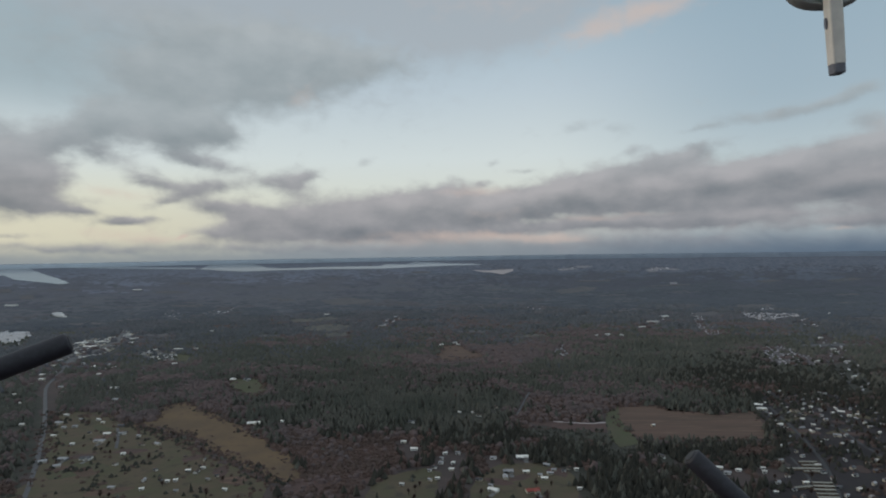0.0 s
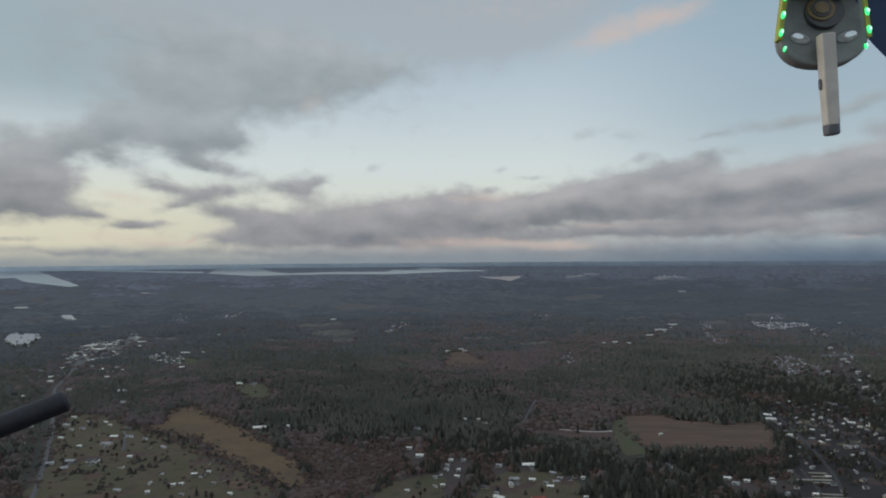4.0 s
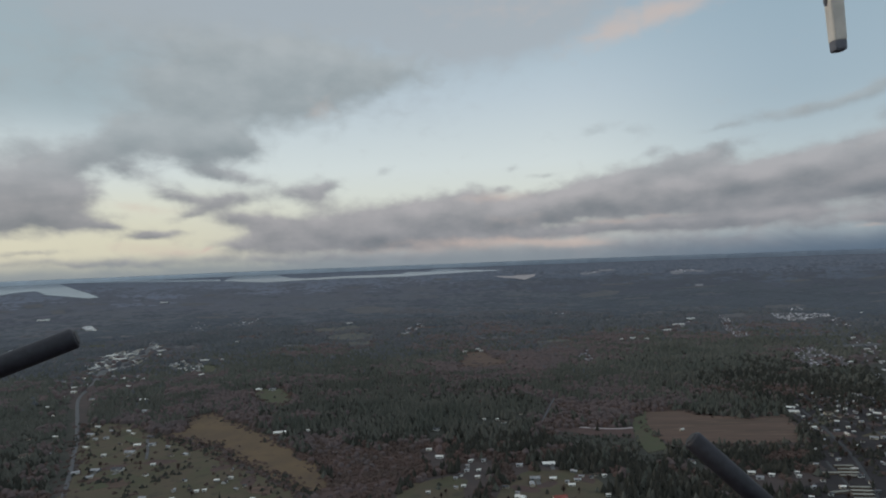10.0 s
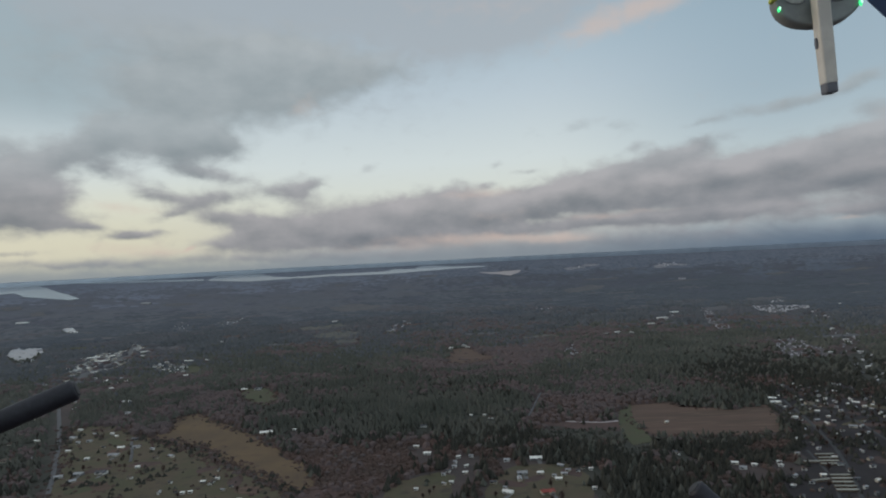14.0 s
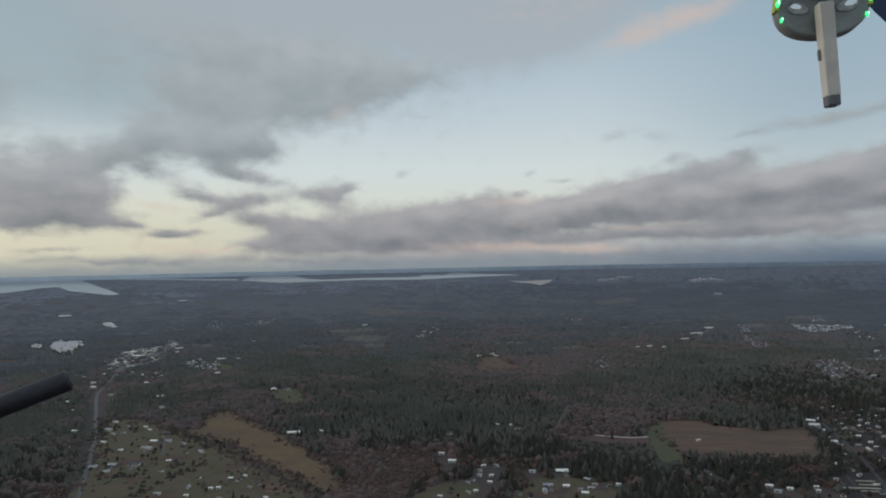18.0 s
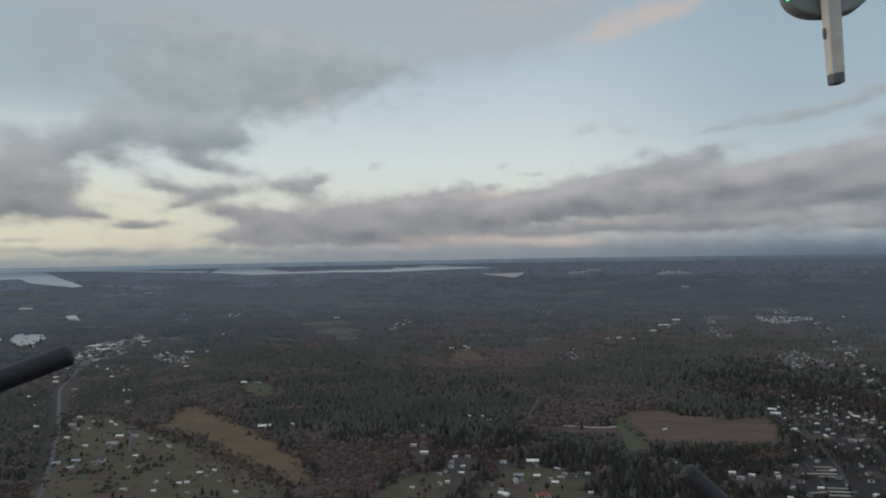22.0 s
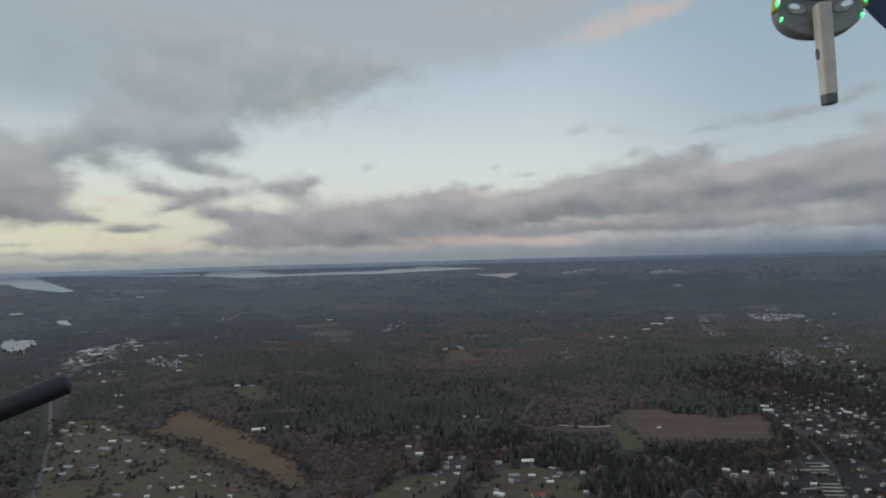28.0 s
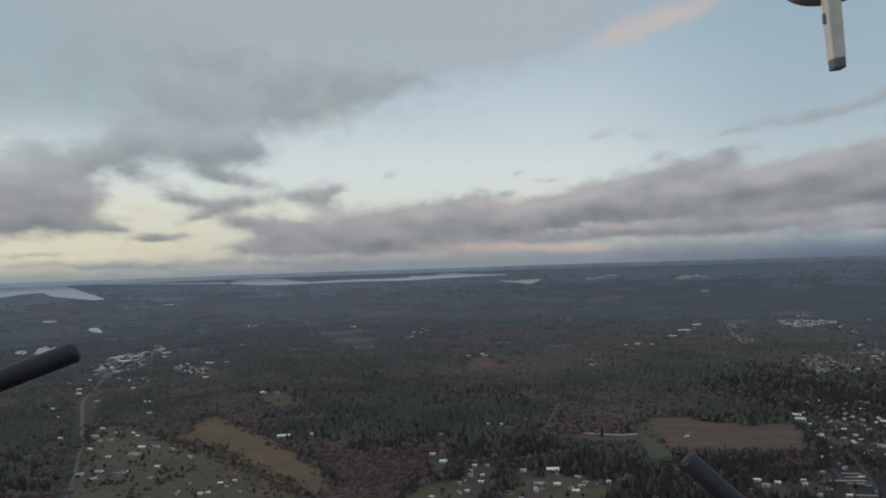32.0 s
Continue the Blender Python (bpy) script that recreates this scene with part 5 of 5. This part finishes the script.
settlement({"a": (90, 11, 30), "b": (300, 9, 25), "c": (120, 8, 30), "d": (12, 28, 0), "e": (10, 32, 0), "f": (26, 24, 10), "g": (14, 22, 0), "h": (34, 20, 30), "i": (7, 20, 0), "j": (24, 14, 20), "k": (14, 9, 10), "l": (12, 26, 0), "m": (18, 18, 10), "n": (10, 20, 0)})


# ---------------------------------------------------------------- single trees among the houses
def single_tree(kind, tall):
    r = random.Random(int(tall * 10))
    top = new("conifer_tree" if kind == "conifer" else "bare_tree")
    bm = bmesh.new()
    bmesh.ops.create_cone(bm, cap_ends=True, segments=7, radius1=0.35, radius2=0.12, depth=tall * 0.7, matrix=Matrix.Translation((0, 0, tall * 0.34)))
    part("trunk", bm, M_BARK, top)
    bm = bmesh.new()
    if kind == "conifer":
        for i in range(7):
            f = i / 6
            rad = tall * 0.26 * (1.05 - f) + 0.3
            z = tall * (0.16 + 0.72 * f)
            ring = [bm.verts.new((rad * (1 if j % 2 else 0.6) * r.uniform(0.8, 1.1) * math.cos(j * 0.628 + i), rad * (1 if j % 2 else 0.6) * r.uniform(0.8, 1.1) * math.sin(j * 0.628 + i), z - (0.06 * tall if j % 2 else 0))) for j in range(10)]
            tip = bm.verts.new((0, 0, z + tall * 0.15))
            for j in range(10):
                bm.faces.new((ring[j], ring[(j + 1) % 10], tip))
        part("crown", bm, M_CONIFERS[0], top)
    else:
        for i in range(60):
            a, e, ln = r.uniform(0, 6.283), r.uniform(0.3, 1.4), tall * r.uniform(0.25, 0.5)
            o = Vector((0, 0, tall * r.uniform(0.3, 0.6)))
            d = Vector((math.cos(a) * math.cos(e), math.sin(a) * math.cos(e), math.sin(e))) * ln
            s = Vector((-math.sin(a), math.cos(a), 0)) * 0.45
            bm.faces.new([bm.verts.new(p) for p in (o, o + d * 0.8 + s, o + d, o + d * 0.75 - s)])
        part("crown", bm, M_BARES[0], top)
    return tagged(top, "single dark green conifer standing among houses" if kind == "conifer" else "bare brown broadleaf tree among lawns and houses", "tree", "trees among the houses")


protos = [single_tree("conifer", t) for t in (6.0, 11.0)] + [single_tree("bare", t) for t in (7.0, 9.0, 11.0)]
count = 0
for key, n in (("lawn_w", 22), ("suburb_e", 110), ("lawn_mid", 8), ("clear_low", 6)):
    poly = LAND[key]
    xs, ys = [p[0] for p in poly], [p[1] for p in poly]
    left = n
    while left:
        x, y = rng.uniform(min(xs), max(xs)), rng.uniform(min(ys), max(ys))
        if not inside(poly, np.array([x]), np.array([y]))[0] or np.hypot(ALL_HOMES[:, 0] - x, ALL_HOMES[:, 1] - y).min() < 11:
            continue
        left -= 1
        proto = protos[rng.randrange(5) if key == "suburb_e" else rng.choice((0, 2, 2, 3, 3, 4))]
        m = pose(x, y, 0.1, 0, 0, rng.uniform(0, 360))
        if count < 5:
            proto = protos[count]
            proto.matrix_basis = m
        else:
            copy_thing(proto, m)
        count += 1

# ---------------------------------------------------------------- the quadcopter round the camera
M_SHELL = plain("grey_shell_plastic", (0.3, 0.315, 0.315), 0.45, size=0.01)
M_LEG = plain("cream_leg_plastic", (0.84, 0.78, 0.71), 0.45, var=0.08, size=0.012)
# grey that paints shade on leg tip, side hole and slot recess
M_SHADE = plain("shade_grey", (0.2, 0.205, 0.24), 0.7, size=0.004)
M_CARBON = plain("black_carbon_tube", (0.024, 0.023, 0.032), 0.5, var=0.25, size=0.003, bump=0.0002)
M_CAP = plain("tube_end_plug", (0.03, 0.03, 0.036), 0.6, size=0.003)
M_NAVY = plain("navy_propeller", (0.02, 0.052, 0.15), 0.35, size=0.02)
M_COPPER = plain("copper_winding", (0.26, 0.19, 0.1), 0.5, metal=0.2, size=0.004)
M_STRIP = plain("led_strip", (0.6, 0.64, 0.1), 0.45, size=0.004)
M_MOTOR = plain("motor_can", (0.1, 0.1, 0.105), 0.4, metal=0.3, size=0.005)


def glow(k, p):
    p.inputs["Base Color"].default_value = (0.1, 0.7, 0.25, 1)
    p.inputs["Emission Color"].default_value = (0.05, 1.0, 0.28, 1)
    p.inputs["Emission Strength"].default_value = 1.3


M_LED = material("green_led", glow)


def core(k, p):
    p.inputs["Base Color"].default_value = (0.8, 1.0, 0.9, 1)
    p.inputs["Emission Color"].default_value = (0.55, 1.0, 0.8, 1)
    p.inputs["Emission Strength"].default_value = 1.2


M_CORE = material("lamp_core", core)
drone = tagged(new("quadcopter"), "quadcopter with cream legs, black tubes and green lights", "drone")
drone.matrix_basis = pose(0, 0, EYE, -0.682, 1.234, 0.110)


def bevelled(bm, width, segments=2):
    bmesh.ops.bevel(bm, geom=bm.edges[:], offset=width, segments=segments, profile=0.5, affect="EDGES")
    return bm


def tube(bm, a, b, r0, r1, sides=24):
    a, b = Vector(a), Vector(b)
    q = (b - a).to_track_quat("Z", "Y").to_matrix()
    rings = []
    for p, r in ((a, r0 * 0.8), (a + (b - a).normalized() * r0 * 0.2, r0), (b, r1)):
        rings.append([bm.verts.new(p + q @ Vector((r * math.cos(t), r * math.sin(t), 0))) for t in (2 * math.pi * i / sides for i in range(sides))])
    for u, v in zip(rings, rings[1:]):
        for i in range(sides):
            f = bm.faces.new((u[i], u[(i + 1) % sides], v[(i + 1) % sides], v[i]))
            f.smooth = True
    bm.faces.new(rings[0][::-1])
    bm.faces.new(rings[-1])
    return bm


def leg(tip, top, yaw):
    """A flat landing leg: a tapering bar with bevelled edges, a dark plug for its side hole and a tip coloured as in
    shade.
    """
    tip, top = Vector(tip), Vector(top)
    up = (top - tip).normalized()
    deep = Vector((math.sin(radians(yaw)), math.cos(radians(yaw)), 0))
    deep = (deep - up * up.dot(deep)).normalized()
    side = deep.cross(up)
    turn = Matrix((side, deep, up)).transposed().to_4x4()
    ln = (top - tip).length
    bm = bmesh.new()
    prof = [(-0.0036, 0.0055), (-0.0039, 0.026), (-0.0041, ln), (0.0041, ln), (0.0039, 0.026), (0.0036, 0.0055)]
    front = [bm.verts.new((x, -0.002, z)) for x, z in prof]
    rear = [bm.verts.new((x, 0.006, z)) for x, z in prof]
    bm.faces.new(front), bm.faces.new(rear[::-1])
    for i in range(6):
        bm.faces.new((front[i], rear[i], rear[(i + 1) % 6], front[(i + 1) % 6]))
    bmesh.ops.recalc_face_normals(bm, faces=bm.faces)
    bevelled(bm, 0.0011)
    bm.transform(Matrix.Translation(tip) @ turn)
    ob = part("leg", bm, M_LEG, drone, "cream plastic landing leg")
    # tip block coloured darker to stand for the shaded underside
    bm = boxed(-0.0035, 0.0035, -0.0018, 0.0058, 0.0, 0.0085)
    bevelled(bm, 0.0012)
    bm.transform(Matrix.Translation(tip) @ turn)
    part("foot", bm, M_SHADE, ob, "leg tip, dark grey for its shaded underside")
    # dark plug painted in place of the hole in the leg
    bm = bmesh.new()
    bmesh.ops.create_cone(bm, cap_ends=True, segments=12, radius1=0.0017, radius2=0.0017, depth=0.0054, matrix=Matrix.Translation((-0.0022, 0.0025, 0.031)) @ Matrix.Diagonal((1, 0.8, 2.0, 1)) @ Matrix.Rotation(radians(90), 4, "Y"))
    bm.transform(Matrix.Translation(tip) @ turn)
    part("pin", bm, M_SHADE, ob)


leg((0.2266, 0.3493, 0.1030), (0.2212, 0.3466, 0.1634), 7)
leg((-0.2085, 0.3415, 0.1785), (-0.19, 0.3385, 0.235), -30)


def pod(cx, cy, cz, yaw):
    """A motor pod: a rounded shell with two slots low down, lamp strips on both flanks and the motor let into its face."""
    bm = bmesh.new()
    n = 36
    outline = []
    for i in range(n + 1):
        t = math.pi + math.pi * i / n
        outline.append((0.0286 * math.copysign(abs(math.cos(t)) ** 0.85, math.cos(t)), 0.0205 * math.copysign(abs(math.sin(t)) ** 0.95, math.sin(t))))
    outline = [(-0.0215, 0.06)] + outline + [(0.0215, 0.06)]
    loops = []
    for y, k in ((-0.0035, 0.0), (-0.004, 0.5), (-0.0042, 0.86), (-0.0055, 0.93), (-0.0045, 0.99), (0.004, 1.0), (0.008, 0.92)):
        loops.append([bm.verts.new((x * k, y, 0.0185 + (z * k if z < 0 else z))) for x, z in outline])
    for u, v in zip(loops, loops[1:]):
        for i in range(len(u)):
            bm.faces.new((u[i], u[(i + 1) % len(u)], v[(i + 1) % len(v)], v[i]))
    bm.faces.new(loops[-1][::-1])
    bmesh.ops.remove_doubles(bm, verts=bm.verts, dist=1e-6)
    bmesh.ops.recalc_face_normals(bm, faces=bm.faces)
    for f in bm.faces:
        f.smooth = True
    at = Matrix.Translation((cx, cy, cz)) @ Matrix.Rotation(radians(-yaw), 4, "Z") @ Matrix.Scale(0.87, 4)
    bm.transform(at)
    ob = part("motor_pod", bm, M_SHELL, drone, "grey plastic motor pod with two slots")
    for s in (-1, 1):
        bm = boxed(-0.0016, 0.0016, -0.006, 0.001, -0.024, 0.024)
        bmesh.ops.bevel(bm, geom=bm.edges[:], offset=0.0005, segments=1, affect="EDGES")
        bm.transform(at @ Matrix.Translation((s * 0.0262, 0, 0.041)) @ Matrix.Rotation(radians(-s * 6.5), 4, "Y"))
        part("led_strip", bm, M_STRIP, ob, "yellow-green lamp strip")
        for i, h in enumerate((0.0105, 0.0222, 0.0348, 0.0475, 0.06)):
            bm = bmesh.new()
            bmesh.ops.create_uvsphere(bm, u_segments=10, v_segments=6, radius=0.0013 if i == 0 else 0.0018)
            bm.transform(at @ Matrix.Translation((s * ((0.0252 if i == 0 else 0.0285) - 0.105 * (h - 0.02)), -0.0062, h)) @ Matrix.Rotation(radians(-s * 14), 4, "Y") @ Matrix.Diagonal((0.8, 0.7, 1.6, 1)))
            lens = bm.copy()
            part("lamp", bm, M_LED, ob, "glowing green lamp")
            mid = sum((v.co for v in lens.verts), Vector()) / len(lens.verts)
            bmesh.ops.scale(lens, vec=(0.5, 0.6, 0.5), verts=lens.verts, space=Matrix.Translation(-mid))
            bmesh.ops.translate(lens, vec=(0.0, -0.0012, 0.0004), verts=lens.verts)
            part("lamp_core", lens, M_CORE, ob, "white-green heart of a lamp")
        # flat discs in place of openings: painted shade, wall, and mirrored daylight
        for name, r, x, y, z, flat, mat, words in (("slot_rim", 0.0078, 0.0152, -0.0042, 0.0186, 0.58, M_SHADE, "dark disc for the shade round the slot"),
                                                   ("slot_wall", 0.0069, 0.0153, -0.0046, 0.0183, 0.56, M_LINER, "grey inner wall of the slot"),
                                                   ("slot", 0.0040, 0.0172, -0.005, 0.0198, 0.5, M_SKYSLOT, "mirror disc for daylight seen through the slot")):
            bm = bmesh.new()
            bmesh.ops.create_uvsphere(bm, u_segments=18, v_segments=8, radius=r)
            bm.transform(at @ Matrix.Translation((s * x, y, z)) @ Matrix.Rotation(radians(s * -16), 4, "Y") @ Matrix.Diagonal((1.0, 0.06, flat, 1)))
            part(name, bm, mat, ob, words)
    spin = at @ Matrix.Translation((0.0, -0.003, 0.0365)) @ Matrix.Rotation(radians(80), 4, "X")
    bm = bmesh.new()
    bmesh.ops.create_cone(bm, cap_ends=True, segments=28, radius1=0.0128, radius2=0.0128, depth=0.006, matrix=spin)
    motor = part("motor", bm, M_MOTOR, ob, "black motor can")
    for r, z, m in ((0.0098, 0.0026, M_COPPER), (0.0072, 0.0032, M_MOTOR), (0.005, 0.0038, M_COPPER)):
        bm = bmesh.new()
        bmesh.ops.create_cone(bm, cap_ends=True, segments=24, radius1=r, radius2=r * 0.92, depth=0.003, matrix=spin @ Matrix.Translation((-0.0025, 0.001, z)))
        part("winding" if m == M_COPPER else "rotor_ring", bm, m, motor, "copper motor windings" if m == M_COPPER else "")
    bm = boxed(-0.0215, 0.0215, -0.009, -0.006, 0.0455, 0.0525)
    bevelled(bm, 0.001)
    bm.transform(at)
    part("band", bm, M_STRIP, ob, "yellow-green band across the pod")


M_LINER = plain("pale_slot_wall", (0.5, 0.5, 0.5), 0.5, var=0.25, size=0.004)
# bright mirror added to stand for daylight through the slots
M_SKYSLOT = plain("slot_daylight_mirror", (0.95, 0.96, 0.97), 0.12, metal=0.95, var=0.03, size=0.004)
pod(0.2246, 0.3581, 0.1478, 8)


def blade():
    """A broad propeller blade with a twisted, rounded section."""
    bm = bmesh.new()
    rows = []
    n = 14
    for i in range(n + 1):
        f = i / n
        w = 0.045 * (0.35 + 0.65 * math.sin(math.pi * min(1, f * 0.85 + 0.08)))
        tw = radians(16 - 12 * f)
        row = []
        for s, h in ((-1, 0), (-0.5, 0.0022), (0.2, 0.0026), (1, 0), (0.2, -0.0006), (-0.5, -0.0006)):
            row.append(bm.verts.new((f * 0.17, s * w * math.cos(tw), s * w * math.sin(tw) + h)))
        rows.append(row)
    for a, b in zip(rows, rows[1:]):
        for i in range(6):
            bm.faces.new((a[i], a[(i + 1) % 6], b[(i + 1) % 6], b[i]))
    bm.faces.new(rows[0]), bm.faces.new(rows[-1][::-1])
    bmesh.ops.recalc_face_normals(bm, faces=bm.faces)
    bm.transform(Matrix.Translation((0.2345, 0.3451, 0.2640)) @ Matrix.Rotation(radians(56), 4, "Y") @ Matrix.Rotation(radians(90), 4, "X"))
    part("propeller_blade", bm, M_NAVY, drone, "navy blue propeller blade")


blade()
for tip, end, r0, r1 in (((-0.2122, 0.3248, -0.0559), (-0.3421, 0.2642, -0.1109), 0.006, 0.0059), ((0.1071, 0.2786, -0.1006), (0.1657, 0.2629, -0.1552), 0.0047, 0.0046)):
    rod = part("tube", tube(bmesh.new(), tip, end, r0, r1), M_CARBON, drone, "black carbon tube")
    d = (Vector(tip) - Vector(end)).normalized()
    part("plug", tube(bmesh.new(), Vector(tip) + d * 0.0006, Vector(tip) - d * 0.002, r0 * 0.74, r0 * 0.74), M_CAP, rod)


def arm(a, b, r):
    """A square carbon arm between two places."""
    a, b = Vector(a), Vector(b)
    bm = boxed(-r, r, -r, r, 0, (b - a).length)
    bmesh.ops.bevel(bm, geom=bm.edges[:], offset=r * 0.25, segments=1, affect="EDGES")
    bm.transform(Matrix.Translation(a) @ (b - a).to_track_quat("Z", "Y").to_matrix().to_4x4())
    return bm


# the frame behind the lens that carries legs, pod, propeller and tubes
hub = boxed(-0.05, 0.05, -0.2, -0.06, -0.02, 0.03)
bevelled(hub, 0.008)
part("body", hub, M_CARBON, drone, "dark carbon body of the quadcopter")
part("arm", arm((0.04, -0.12, 0.02), (0.2285, 0.378, 0.215), 0.007), M_CARBON, drone)
part("arm", arm((-0.04, -0.12, 0.02), (-0.198, 0.352, 0.235), 0.007), M_CARBON, drone)
part("strut", arm((-0.04, -0.1, -0.01), (-0.3421, 0.2642, -0.1109), 0.005), M_CARBON, drone)
part("strut", arm((0.04, -0.1, -0.01), (0.1657, 0.2629, -0.1552), 0.005), M_CARBON, drone)
part("propeller_hub", arm((0.2285, 0.378, 0.2), (0.25, 0.356, 0.262), 0.006), M_MOTOR, drone)
